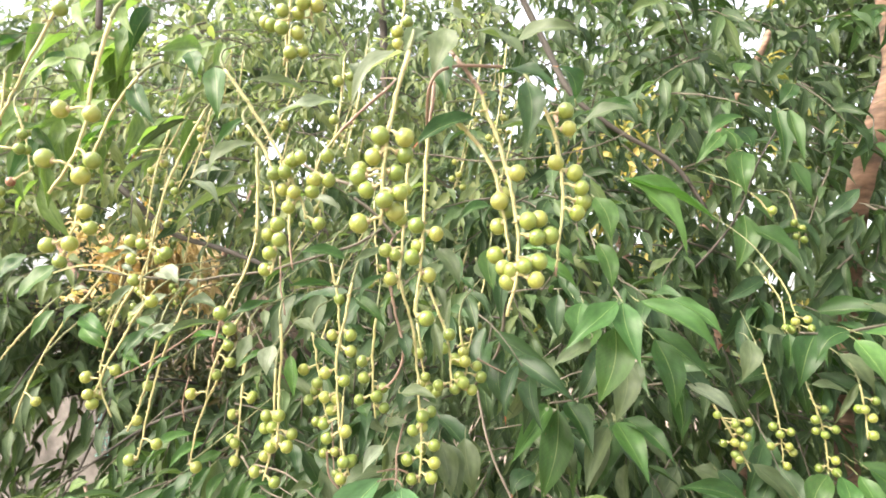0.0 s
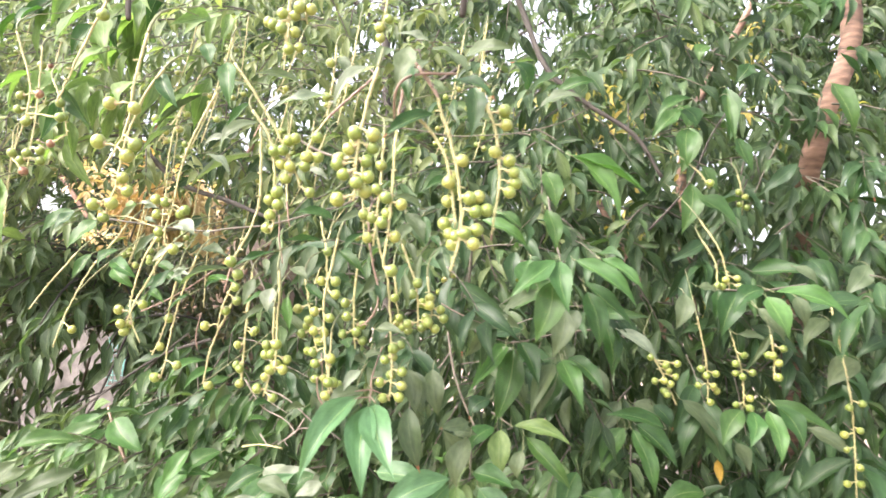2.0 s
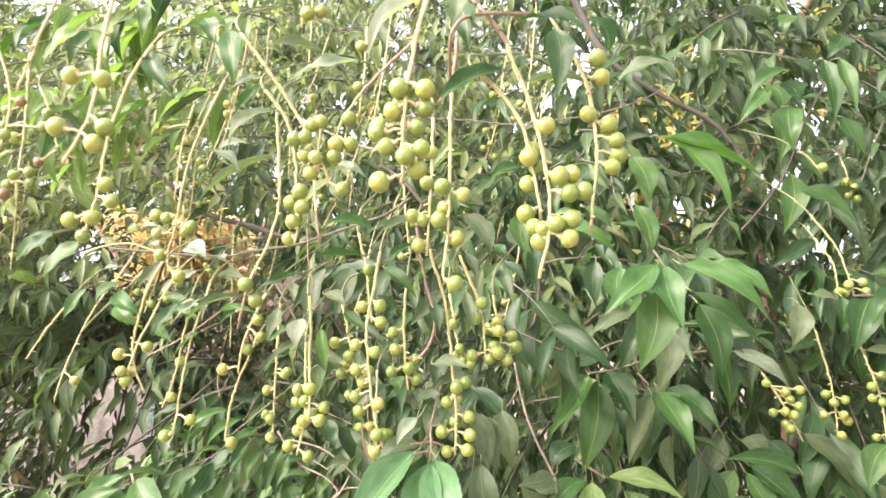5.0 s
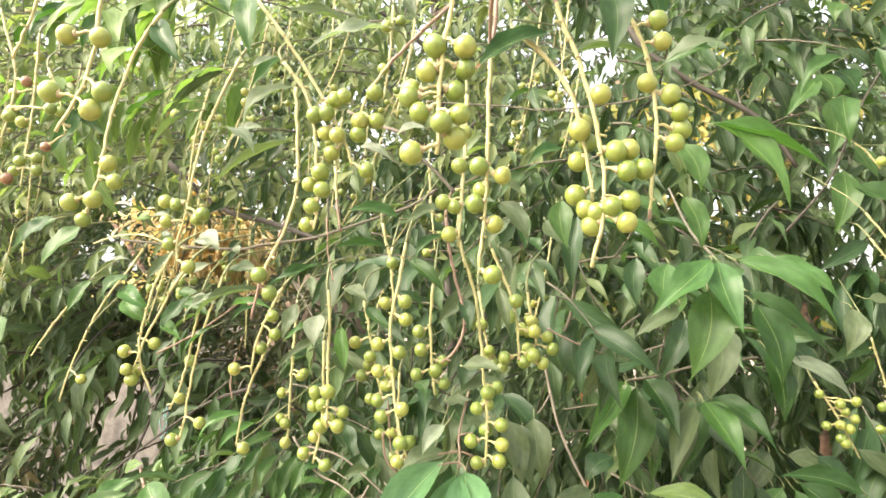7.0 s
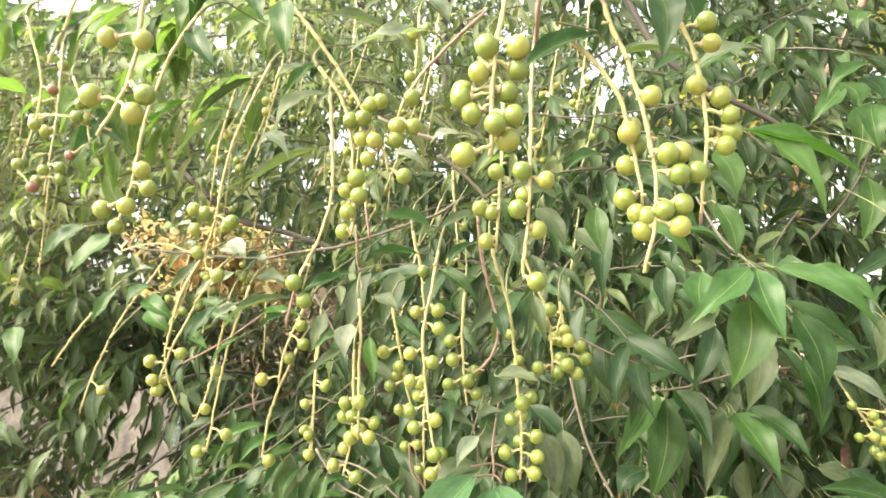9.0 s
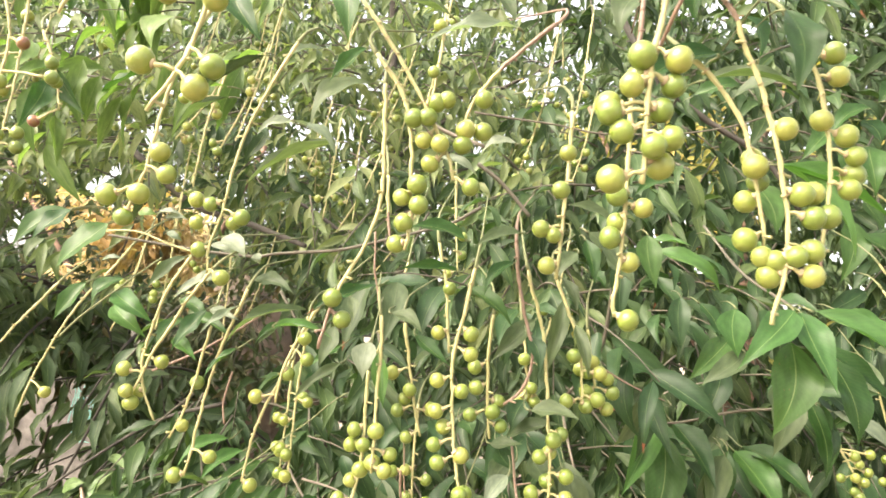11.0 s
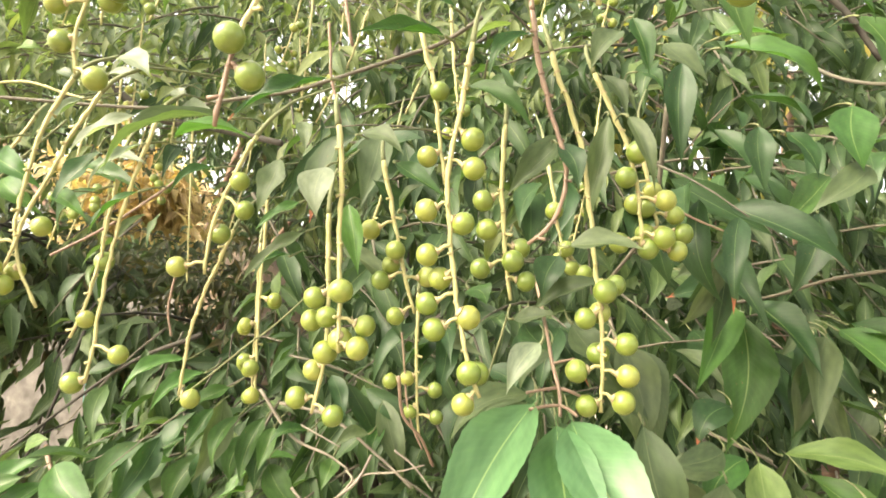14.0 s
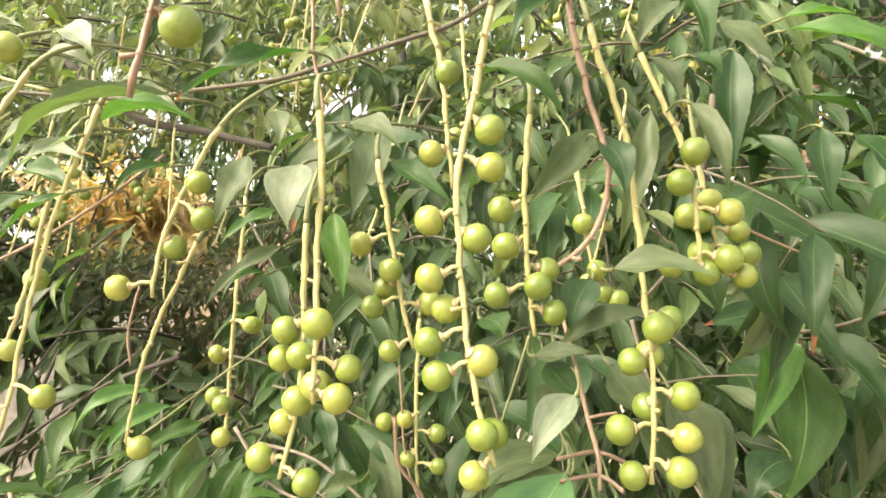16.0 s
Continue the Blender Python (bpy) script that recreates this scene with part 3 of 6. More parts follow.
raceme([(0.0334, 0.544, 1.6804), (0.0326, 0.544, 1.6508), (0.0317, 0.544, 1.6268), (0.0305, 0.544, 1.6064), (0.0296, 0.544, 1.5912)], [(0.90, 180, 5.7, -2.3), (0.69, 180, 10.8, -2.2), (0.72, 180, 4.1, -2.4), (0.44, 180, 2.7, -3.4), (0.21, 180, 0.7, -4.1)], 0.93)
raceme([(0.0710, 0.457, 1.7129), (0.0853, 0.457, 1.6934), (0.0885, 0.457, 1.6820), (0.0949, 0.457, 1.6666), (0.1012, 0.457, 1.6448), (0.1054, 0.457, 1.6234), (0.1067, 0.457, 1.6051), (0.1050, 0.457, 1.5871), (0.1010, 0.457, 1.5714)], [(0.47, 0, 5.6, -2.3), (0.65, 0, 6.3, -1.5), (0.65, 18, 12.7, 0.1), (0.71, 0, 9.9, -1.4), (0.71, 13, 17.6, 0.3), (0.79, 20, 11.6, -1.7), (0.85, 0, 10.1, -2.7), (0.80, 0, 3.3, -3.2), (0.82, 142, 3.9, -2.2), (0.86, 137, 5.8, -1.9), (0.82, 152, 8.4, -0.6)], 0.93, "red top")
raceme([(0.0707, 0.467, 1.6797), (0.0772, 0.467, 1.6737), (0.0832, 0.467, 1.6672), (0.0905, 0.467, 1.6567), (0.0949, 0.467, 1.6454), (0.0970, 0.467, 1.6357), (0.0995, 0.467, 1.6234), (0.1015, 0.467, 1.6098), (0.1022, 0.467, 1.6018)], [(0.59, -92, 3.8, -3.7), (0.56, 65, 4.6, -0.7), (0.66, 53, 3.9, -1.8), (0.93, 180, 7.1, -3.3), (0.75, 132, 5.4, -2.5)], 0.93)
raceme([(0.1131, 0.475, 1.7032), (0.1159, 0.475, 1.6981), (0.1230, 0.475, 1.6833), (0.1274, 0.475, 1.6703), (0.1300, 0.475, 1.6519), (0.1310, 0.475, 1.6353), (0.1290, 0.475, 1.6134), (0.1273, 0.475, 1.5945)], [(0.18, 0, 10.2, 2.4), (0.26, 0, 8.7, 0.5), (0.40, -150, 2.1, -4.0), (0.47, 0, 7.6, -1.8), (0.54, 0, 10.5, -2.4), (0.61, 20, 11.8, -1.4), (0.66, 0, 7.9, -3.0)], 0.93, "red end")
raceme([(-0.0629, 0.521, 1.6808), (-0.0608, 0.521, 1.6516), (-0.0599, 0.521, 1.6246), (-0.0647, 0.521, 1.6014), (-0.0744, 0.521, 1.5817), (-0.0806, 0.521, 1.5637), (-0.0835, 0.521, 1.5474)], [(0.81, -93, 4.9, -0.9), (0.86, 0, 6.4, -4.1)], 0.95, "red tip")
raceme([(-0.1920, 0.615, 1.5962), (-0.2045, 0.615, 1.5744), (-0.2113, 0.615, 1.5493), (-0.2146, 0.615, 1.5286), (-0.2108, 0.615, 1.5101), (-0.2026, 0.615, 1.4939)], [(0.62, 0, 12.0, -3.6), (0.81, 140, 6.2, -2.5)], 0.95)
raceme([(-0.1762, 0.612, 1.5887), (-0.1887, 0.612, 1.5700), (-0.1981, 0.612, 1.5514), (-0.2083, 0.612, 1.5328), (-0.2141, 0.612, 1.5164), (-0.2202, 0.612, 1.5049)], [(0.80, 180, 12.0, 1.5), (0.93, -128, 4.1, 0.1), (0.97, 0, 1.7, -3.9)], 0.95)
raceme([(-0.2890, 0.723, 1.6111), (-0.3048, 0.723, 1.5887), (-0.3197, 0.723, 1.5706), (-0.3342, 0.723, 1.5472), (-0.3453, 0.723, 1.5238), (-0.3552, 0.723, 1.5006), (-0.3634, 0.723, 1.4713)], [(0.81, 0, 12.7, -8.5)], 0.95)
raceme([(-0.3421, 0.720, 1.5783), (-0.3624, 0.720, 1.5538), (-0.3785, 0.720, 1.5340), (-0.3932, 0.720, 1.5121)], [], 0.95)
raceme([(-0.1558, 0.622, 1.5788), (-0.1638, 0.622, 1.5558), (-0.1696, 0.622, 1.5371), (-0.1740, 0.622, 1.5164), (-0.1774, 0.622, 1.4958), (-0.1800, 0.622, 1.4754), (-0.1828, 0.622, 1.4612)], [(0.86, 0, 11.8, -4.0), (1.00, -180, 6.2, -1.8)], 0.95)
raceme([(-0.1823, 0.640, 1.5635), (-0.1859, 0.640, 1.5410), (-0.1906, 0.640, 1.5151), (-0.1957, 0.640, 1.4959), (-0.2024, 0.640, 1.4800)], [(0.85, -30, 3.5, -3.2), (0.53, 93, 3.9, -2.3)], 0.93)
raceme([(-0.1092, 0.622, 1.5708), (-0.1157, 0.622, 1.5601), (-0.1208, 0.622, 1.5483), (-0.1259, 0.622, 1.5356), (-0.1291, 0.622, 1.5250), (-0.1300, 0.622, 1.5167), (-0.1301, 0.622, 1.5094)], [(0.29, 0, 2.4, -3.8), (0.46, 0, 9.3, -6.3), (0.66, 69, 4.3, -3.8), (0.92, 180, 13.0, -2.1)], 0.93)
raceme([(-0.1350, 0.664, 1.5340), (-0.1427, 0.664, 1.5168), (-0.1493, 0.664, 1.5021), (-0.1541, 0.664, 1.4875), (-0.1573, 0.664, 1.4732), (-0.1595, 0.664, 1.4519)], [(1.00, 0, 5.5, -3.3)], 0.95)
raceme([(-0.1439, 0.735, 1.5666), (-0.1447, 0.735, 1.5420), (-0.1462, 0.735, 1.5148), (-0.1468, 0.735, 1.4939), (-0.1472, 0.735, 1.4791), (-0.1473, 0.735, 1.4615), (-0.1473, 0.735, 1.4413)], [(0.52, 0, 9.1, -1.5), (0.64, 180, 7.6, -1.5), (0.80, 180, 7.2, -2.9), (0.84, -120, 3.8, -1.5), (0.96, -124, 2.5, -2.9)], 0.93)
raceme([(-0.0658, 0.595, 1.5679), (-0.0638, 0.595, 1.5548), (-0.0636, 0.595, 1.5455), (-0.0638, 0.595, 1.5326), (-0.0639, 0.595, 1.5198), (-0.0634, 0.595, 1.5055), (-0.0632, 0.595, 1.4931), (-0.0634, 0.595, 1.4782)], [(0.70, -69, 3.4, -3.2), (0.85, 23, 10.1, -3.1), (0.96, 0, 7.4, -1.8), (0.92, 96, 4.7, -2.2)], 0.94)
raceme([(-0.0725, 0.610, 1.5346), (-0.0723, 0.610, 1.5190), (-0.0720, 0.610, 1.5036), (-0.0718, 0.610, 1.4922), (-0.0719, 0.610, 1.4828), (-0.0733, 0.610, 1.4716), (-0.0751, 0.610, 1.4613), (-0.0776, 0.610, 1.4526)], [(0.39, 180, 5.5, -2.9), (0.50, -79, 4.7, -1.6), (0.51, 153, 8.7, -2.3), (0.66, -80, 3.6, -2.5), (0.75, 160, 4.6, -2.7), (0.92, 180, 8.3, 0.0), (0.95, 0, 7.8, -4.6)], 0.94)
raceme([(-0.0574, 0.650, 1.5657), (-0.0544, 0.650, 1.5518), (-0.0518, 0.650, 1.5382), (-0.0491, 0.650, 1.5246), (-0.0464, 0.650, 1.5113), (-0.0433, 0.650, 1.5003), (-0.0411, 0.650, 1.4934)], [(0.40, 180, 11.3, -4.1), (0.56, -105, 4.0, -2.6), (0.73, 180, 10.6, -4.0), (0.63, 143, 6.6, -3.7), (0.95, 180, 8.0, -4.8), (0.77, 22, 10.7, 0.8)], 0.93)
raceme([(-0.0125, 0.592, 1.5991), (-0.0147, 0.592, 1.5852), (-0.0175, 0.592, 1.5686), (-0.0202, 0.592, 1.5559), (-0.0214, 0.592, 1.5451), (-0.0211, 0.592, 1.5327), (-0.0198, 0.592, 1.5187), (-0.0187, 0.592, 1.5066), (-0.0170, 0.592, 1.4946), (-0.0152, 0.592, 1.4845), (-0.0134, 0.592, 1.4771), (-0.0110, 0.592, 1.4681), (-0.0087, 0.592, 1.4629)], [(0.25, 0, 6.2, -4.3), (0.34, 0, 9.2, -3.5), (0.46, 180, 8.3, -3.0), (0.50, 0, 5.6, -2.6), (0.58, 180, 9.1, -3.6), (0.65, 143, 6.6, -2.7), (0.71, 180, 10.8, -4.3), (0.78, 180, 9.4, -4.4), (0.76, 27, 4.2, -2.5), (0.91, -86, 3.5, -2.5), (0.98, 180, 4.9, -5.2), (0.92, 61, 5.0, -2.0)], 0.95)
raceme([(-0.0366, 0.620, 1.6166), (-0.0336, 0.620, 1.6037), (-0.0301, 0.620, 1.5920), (-0.0285, 0.620, 1.5774), (-0.0266, 0.620, 1.5588), (-0.0253, 0.620, 1.5486)], [(0.37, -51, 3.9, -3.9), (0.79, 180, 5.7, -2.5)], 0.93)
raceme([(0.0005, 0.621, 1.5744), (-0.0005, 0.621, 1.5611), (-0.0011, 0.621, 1.5470), (-0.0007, 0.621, 1.5370), (-0.0000, 0.621, 1.5271), (0.0009, 0.621, 1.5153), (0.0018, 0.621, 1.5076), (0.0031, 0.621, 1.4995)], [(0.40, 180, 7.8, -2.9), (0.56, 180, 6.7, -3.2), (0.75, -45, 4.3, -2.4), (0.77, 180, 10.6, -3.9), (0.87, 0, 7.6, -1.7), (0.69, 32, 7.6, -1.0)], 0.94)
raceme([(0.0225, 0.694, 1.5735), (0.0241, 0.694, 1.5631), (0.0262, 0.694, 1.5515), (0.0273, 0.694, 1.5399), (0.0311, 0.694, 1.5272)], [(0.50, -101, 4.1, -3.0), (0.93, -67, 3.6, -2.9), (1.00, 0, 3.8, -10.0), (1.00, 180, 8.1, -10.3), (1.00, 0, 9.9, -12.9), (1.00, 117, 4.5, -6.2)], 0.92)
raceme([(0.0110, 0.606, 1.6179), (0.0130, 0.606, 1.6000), (0.0154, 0.606, 1.5883), (0.0197, 0.606, 1.5709), (0.0234, 0.606, 1.5595), (0.0247, 0.606, 1.5482), (0.0226, 0.606, 1.5370), (0.0173, 0.606, 1.5278), (0.0092, 0.606, 1.5217)], [], 0.9, "all red")
raceme([(0.0193, 0.613, 1.6029), (0.0222, 0.613, 1.5918), (0.0256, 0.613, 1.5828), (0.0289, 0.613, 1.5720), (0.0317, 0.613, 1.5612), (0.0335, 0.613, 1.5458), (0.0352, 0.613, 1.5307), (0.0363, 0.613, 1.5176), (0.0377, 0.613, 1.5028), (0.0387, 0.613, 1.4901), (0.0392, 0.613, 1.4757), (0.0385, 0.613, 1.4633), (0.0381, 0.613, 1.4558)], [(0.65, 27, 8.9, -1.9), (0.67, -56, 4.6, -1.7), (0.73, 180, 5.6, -3.5), (0.72, 82, 4.3, -2.6), (0.81, 0, 9.6, -1.5), (0.83, 103, 4.4, -2.6), (0.88, 180, 10.1, -2.0), (0.89, 0, 10.0, -2.1), (0.97, 180, 5.4, -2.1), (0.95, 0, 8.8, -3.5)], 0.96)
raceme([(0.0389, 0.631, 1.5996), (0.0434, 0.631, 1.5899), (0.0473, 0.631, 1.5804), (0.0518, 0.631, 1.5699), (0.0551, 0.631, 1.5575), (0.0570, 0.631, 1.5473), (0.0580, 0.631, 1.5351), (0.0581, 0.631, 1.5235)], [(0.47, -45, 4.7, -1.8), (0.59, -148, 4.2, -3.2), (0.74, 0, 11.3, -1.0), (0.96, 180, 9.1, -1.9), (0.93, 0, 9.6, -2.0), (1.00, 14, 16.6, -3.0), (0.98, 35, 4.2, -2.6)], 0.94)
raceme([(0.0627, 0.650, 1.5705), (0.0641, 0.650, 1.5616), (0.0656, 0.650, 1.5528), (0.0676, 0.650, 1.5441), (0.0692, 0.650, 1.5333)], [(0.47, -78, 3.6, -3.2), (1.00, 0, 11.3, -3.0), (0.82, 0, 8.7, -0.8), (0.65, 180, 3.3, -3.5), (1.00, 180, 5.4, -3.3), (0.59, 180, 7.4, -4.1)], 0.93)
raceme([(-0.0515, 0.743, 1.5054), (-0.0518, 0.743, 1.4862), (-0.0523, 0.743, 1.4643), (-0.0517, 0.743, 1.4442), (-0.0501, 0.743, 1.4215)], [(0.58, 180, 5.2, -2.2), (0.58, 180, 15.5, -4.0), (0.79, 180, 3.9, -4.1), (0.86, 0, 11.1, -1.1), (0.67, 21, 11.3, -1.6)], 0.93)
raceme([(-0.164, 0.780, 1.539), (-0.1650, 0.780, 1.4903), (-0.166, 0.780, 1.442)], [(0.38, -0, 12, -3), (0.56, -134, 8, -3), (0.80, -122, 8, -3), (0.84, -92, 8, -3), (1.00, -83, 8, -6)], 0.95)
raceme([(0.357, 0.850, 1.724), (0.3692, 0.850, 1.7125), (0.378, 0.850, 1.698)], [(0.70, -65, 8, -3)], 0.95)
raceme([(0.457, 1.000, 1.744), (0.4640, 1.000, 1.7155), (0.465, 1.000, 1.686)], [(0.41, -136, 8, -3), (0.53, -77, 8, -3), (0.71, -136, 8, -3), (0.78, -64, 8, -3)], 0.95)
raceme([(0.377, 0.885, 1.663), (0.4030, 0.885, 1.6238), (0.415, 0.885, 1.578)], [(0.85, -118, 8, -3), (0.82, -0, 13, -3), (0.94, -169, 8, -3), (0.92, -0, 14, -3)], 0.95)
raceme([(0.380, 0.885, 1.638), (0.3975, 0.885, 1.6090), (0.400, 0.885, 1.576)], [(0.87, -102, 8, -3)], 0.95)
raceme([(0.310, 0.842, 1.502), (0.3292, 0.842, 1.4700), (0.345, 0.842, 1.436)], [(0.12, -111, 8, -3), (0.26, -0, 11, -3), (0.22, -0, 26, -3), (0.36, -0, 11, -3), (0.46, -0, 15, -3), (0.56, -180, 12, -3), (0.53, -105, 8, -3), (0.58, -60, 8, -3), (0.71, -148, 8, -3), (0.77, -134, 8, -3)], 0.9)
raceme([(0.378, 0.890, 1.542), (0.3908, 0.890, 1.4875), (0.395, 0.890, 1.432)], [(0.57, -160, 8, -3), (0.64, -110, 8, -3), (0.62, -0, 11, -3), (0.76, -180, 11, -3), (0.75, -46, 8, -3), (0.81, -0, 11, -3), (0.93, -83, 8, -3)], 0.9)
raceme([(0.415, 0.868, 1.518), (0.4275, 0.868, 1.4773), (0.431, 0.868, 1.435)], [(0.21, -0, 9, -3), (0.34, -139, 8, -3), (0.48, -166, 8, -3), (0.52, -102, 8, -3), (0.46, -0, 13, -3), (0.93, -180, 9, -3), (0.96, -46, 8, -3), (0.82, -43, 8, -3)], 0.9)
raceme([(0.441, 0.815, 1.527), (0.4447, 0.815, 1.5010), (0.446, 0.815, 1.475)], [(0.39, -150, 8, -3), (0.39, -113, 8, -3), (0.24, -0, 12, -3), (0.54, -71, 8, -3), (0.85, -76, 8, -3)], 0.9)
raceme([(0.536, 0.885, 1.566), (0.5622, 0.885, 1.4475), (0.571, 0.885, 1.326)], [(0.51, -131, 8, -3), (0.49, -0, 13, -3), (0.65, -180, 11, -3), (0.62, -55, 8, -3), (0.72, -180, 10, -3), (0.80, -80, 8, -3), (0.89, -180, 10, -3), (0.88, -73, 8, -3)], 0.95)
raceme([(-0.163, 0.460, 1.757), (-0.1800, 0.460, 1.7195), (-0.195, 0.460, 1.681)], [(0.12, -42, 8, -3)], 1.0)
raceme([(-0.360, 0.660, 1.792), (-0.3605, 0.660, 1.7243), (-0.366, 0.660, 1.657)], [(0.37, -180, 20, -3), (0.48, -180, 21, -3), (0.56, -180, 9, -3), (0.83, -73, 8, -3), (0.88, -180, 9, -3), (0.80, -0, 11, -3), (0.88, -0, 13, -3), (0.11, 121, 8, -3)], 1.0)
raceme([(-0.331, 0.640, 1.752), (-0.3178, 0.640, 1.7240), (-0.310, 0.640, 1.694)], [(0.66, -58, 8, -3), (1.00, -180, 17, -10), (0.43, -62, 8, -3)], 0.9, "ripe")
raceme([(-0.343, 0.600, 1.786), (-0.3235, 0.600, 1.7245), (-0.337, 0.600, 1.660)], [(0.69, -48, 8, -3), (0.64, -0, 34, -3), (0.93, -63, 8, -3), (0.47, -0, 10, -3), (1.00, -0, 13, -12)], 0.9, "ripe")
raceme([(-0.049, 0.530, 1.799), (-0.0500, 0.530, 1.7698), (-0.051, 0.530, 1.740)], [(0.35, -105, 8, -3), (0.35, -24, 8, -3), (0.58, -15, 8, -3), (0.46, -180, 12, -3), (0.56, -102, 8, -3), (0.78, -0, 12, -3), (0.84, -48, 8, -3)], 0.95)
raceme([(-0.040, 0.530, 1.803), (-0.0367, 0.530, 1.7862), (-0.033, 0.530, 1.770)], [(0.58, -101, 8, -3), (0.60, -33, 8, -3), (0.88, -180, 32, -3)], 0.95)
raceme([(0.020, 0.600, 1.836), (0.0165, 0.600, 1.8070), (0.014, 0.600, 1.778)], [(0.56, -46, 8, -3), (0.71, -98, 8, -3), (0.88, -86, 8, -3)], 0.95)
raceme([(-0.049, 0.680, 1.806), (-0.0505, 0.680, 1.7663), (-0.055, 0.680, 1.727)], [(0.23, -108, 8, -3), (0.15, -17, 8, -3), (0.68, -105, 8, -3)], 0.95)
raceme([(-0.220, 0.700, 1.750), (-0.2308, 0.700, 1.7045), (-0.235, 0.700, 1.658)], [(0.31, 88, 8, -3), (0.21, -180, 26, -3)], 0.9)
leaf((0.0687, 0.430, 1.7180), (0.0632, 0.420, 1.6860), 0.0161, 0, "dull")
leaf((0.0515, 0.420, 1.7008), (0.0262, 0.410, 1.6673), 0.0114, 10, "pale")
leaf((0.0796, 0.440, 1.7204), (0.1102, 0.430, 1.6959), 0.0144, -20, "dull")
leaf((0.0909, 0.450, 1.7001), (0.1272, 0.440, 1.6841), 0.0125, -10)
leaf((0.1018, 0.460, 1.7202), (0.1396, 0.450, 1.7220), 0.0138, 10, "dull")
leaf((0.0820, 0.440, 1.7235), (0.0604, 0.430, 1.7252), 0.0108, 0, "pale")
leaf((0.0601, 0.430, 1.7151), (0.0490, 0.420, 1.6988), 0.0118, 0, "dull")
leaf((0.0597, 0.460, 1.7160), (0.0677, 0.450, 1.6847), 0.0152, 20)
leaf((0.0026, 0.490, 1.6995), (-0.0403, 0.480, 1.6848), 0.0111, 0, "pale")
leaf((-0.0310, 0.520, 1.7178), (-0.0668, 0.510, 1.7219), 0.0097, 0, "dull")
leaf((0.0850, 0.470, 1.6830), (0.0486, 0.460, 1.6614), 0.0136, -8)
leaf((0.1097, 0.470, 1.7048), (0.1104, 0.460, 1.6620), 0.0162, 0, "shaded")
leaf((0.0911, 0.520, 1.6916), (0.1363, 0.510, 1.6803), 0.0091, 0, "dull")
leaf((-0.0866, 0.500, 1.7285), (-0.0763, 0.490, 1.6868), 0.0166, 10)
leaf((-0.1393, 0.500, 1.7184), (-0.1162, 0.490, 1.6851), 0.0132, 10)
leaf((-0.0746, 0.530, 1.7040), (-0.0913, 0.520, 1.6801), 0.0093, 0)
leaf((-0.0741, 0.550, 1.6930), (-0.1037, 0.540, 1.6582), 0.0170, 0, "dull")
leaf((-0.1061, 0.512, 1.6570), (-0.0820, 0.512, 1.6387), 0.0108, -30, "pale")
leaf((-0.1587, 0.620, 1.7351), (-0.2025, 0.610, 1.6942), 0.0054, 30, "dull")
leaf((-0.1805, 0.620, 1.7050), (-0.2139, 0.610, 1.6659), 0.0054, 20, "dull")
leaf((-0.1030, 0.620, 1.6793), (-0.1633, 0.610, 1.6406), 0.0062, 30, "dull")
leaf((-0.1997, 0.520, 1.7448), (-0.2219, 0.510, 1.7139), 0.0133, 0, "bright")
leaf((-0.1894, 0.550, 1.7251), (-0.1953, 0.540, 1.6993), 0.0177, 0, "bright")
leaf((-0.1931, 0.520, 1.6020), (-0.2117, 0.510, 1.5752), 0.0176, 0)
leaf((-0.2136, 0.520, 1.6073), (-0.2258, 0.510, 1.5889), 0.0121, 0)
leaf((-0.1250, 0.540, 1.7559), (-0.1126, 0.530, 1.7317), 0.0140, 0)
leaf((-0.0140, 0.560, 1.7539), (0.0003, 0.550, 1.7295), 0.0114, 0, "dull")
leaf((0.0688, 0.540, 1.7455), (0.0531, 0.530, 1.7140), 0.0191, 0, "dull")
leaf((-0.2643, 0.660, 1.5726), (-0.2272, 0.650, 1.5513), 0.0159, 0, "young")
leaf((-0.2596, 0.620, 1.5766), (-0.2726, 0.610, 1.5499), 0.0138, 0)
leaf((-0.1789, 0.620, 1.5654), (-0.1954, 0.610, 1.5363), 0.0123, 0)
leaf((-0.1803, 0.630, 1.6119), (-0.1588, 0.620, 1.5976), 0.0141, 0, "pale")
leaf((-0.2978, 0.630, 1.6033), (-0.3038, 0.620, 1.5856), 0.0102, 0, "dull")
leaf((-0.0179, 0.600, 1.6162), (-0.0533, 0.590, 1.6201), 0.0133, 0)
leaf((0.0148, 0.600, 1.6234), (-0.0140, 0.590, 1.6109), 0.0103, 0, "dull")
leaf((0.0648, 0.580, 1.6275), (0.0352, 0.570, 1.6354), 0.0106, 0, "dull")
leaf((0.0484, 0.580, 1.6242), (0.0685, 0.570, 1.5953), 0.0141, 0, "dull")
leaf((0.0873, 0.600, 1.6287), (0.0911, 0.590, 1.5937), 0.0162, 0)
leaf((0.0909, 0.560, 1.6500), (0.0676, 0.550, 1.6373), 0.0101, 0)
leaf((0.0477, 0.600, 1.5726), (0.0557, 0.590, 1.5393), 0.0088, 0, "dull")
leaf((0.0234, 0.600, 1.5203), (0.0528, 0.590, 1.5177), 0.0125, 0, "dull")
leaf((0.0126, 0.660, 1.4960), (0.0518, 0.650, 1.5078), 0.0125, 0, "dull")
leaf((-0.0642, 0.620, 1.5708), (-0.0414, 0.610, 1.5588), 0.0107, 0, "dull")
leaf((-0.0713, 0.600, 1.5529), (-0.0720, 0.590, 1.5296), 0.0154, 0, "pale")
leaf((-0.0969, 0.620, 1.5611), (-0.1032, 0.610, 1.5338), 0.0127, 0, "dull")
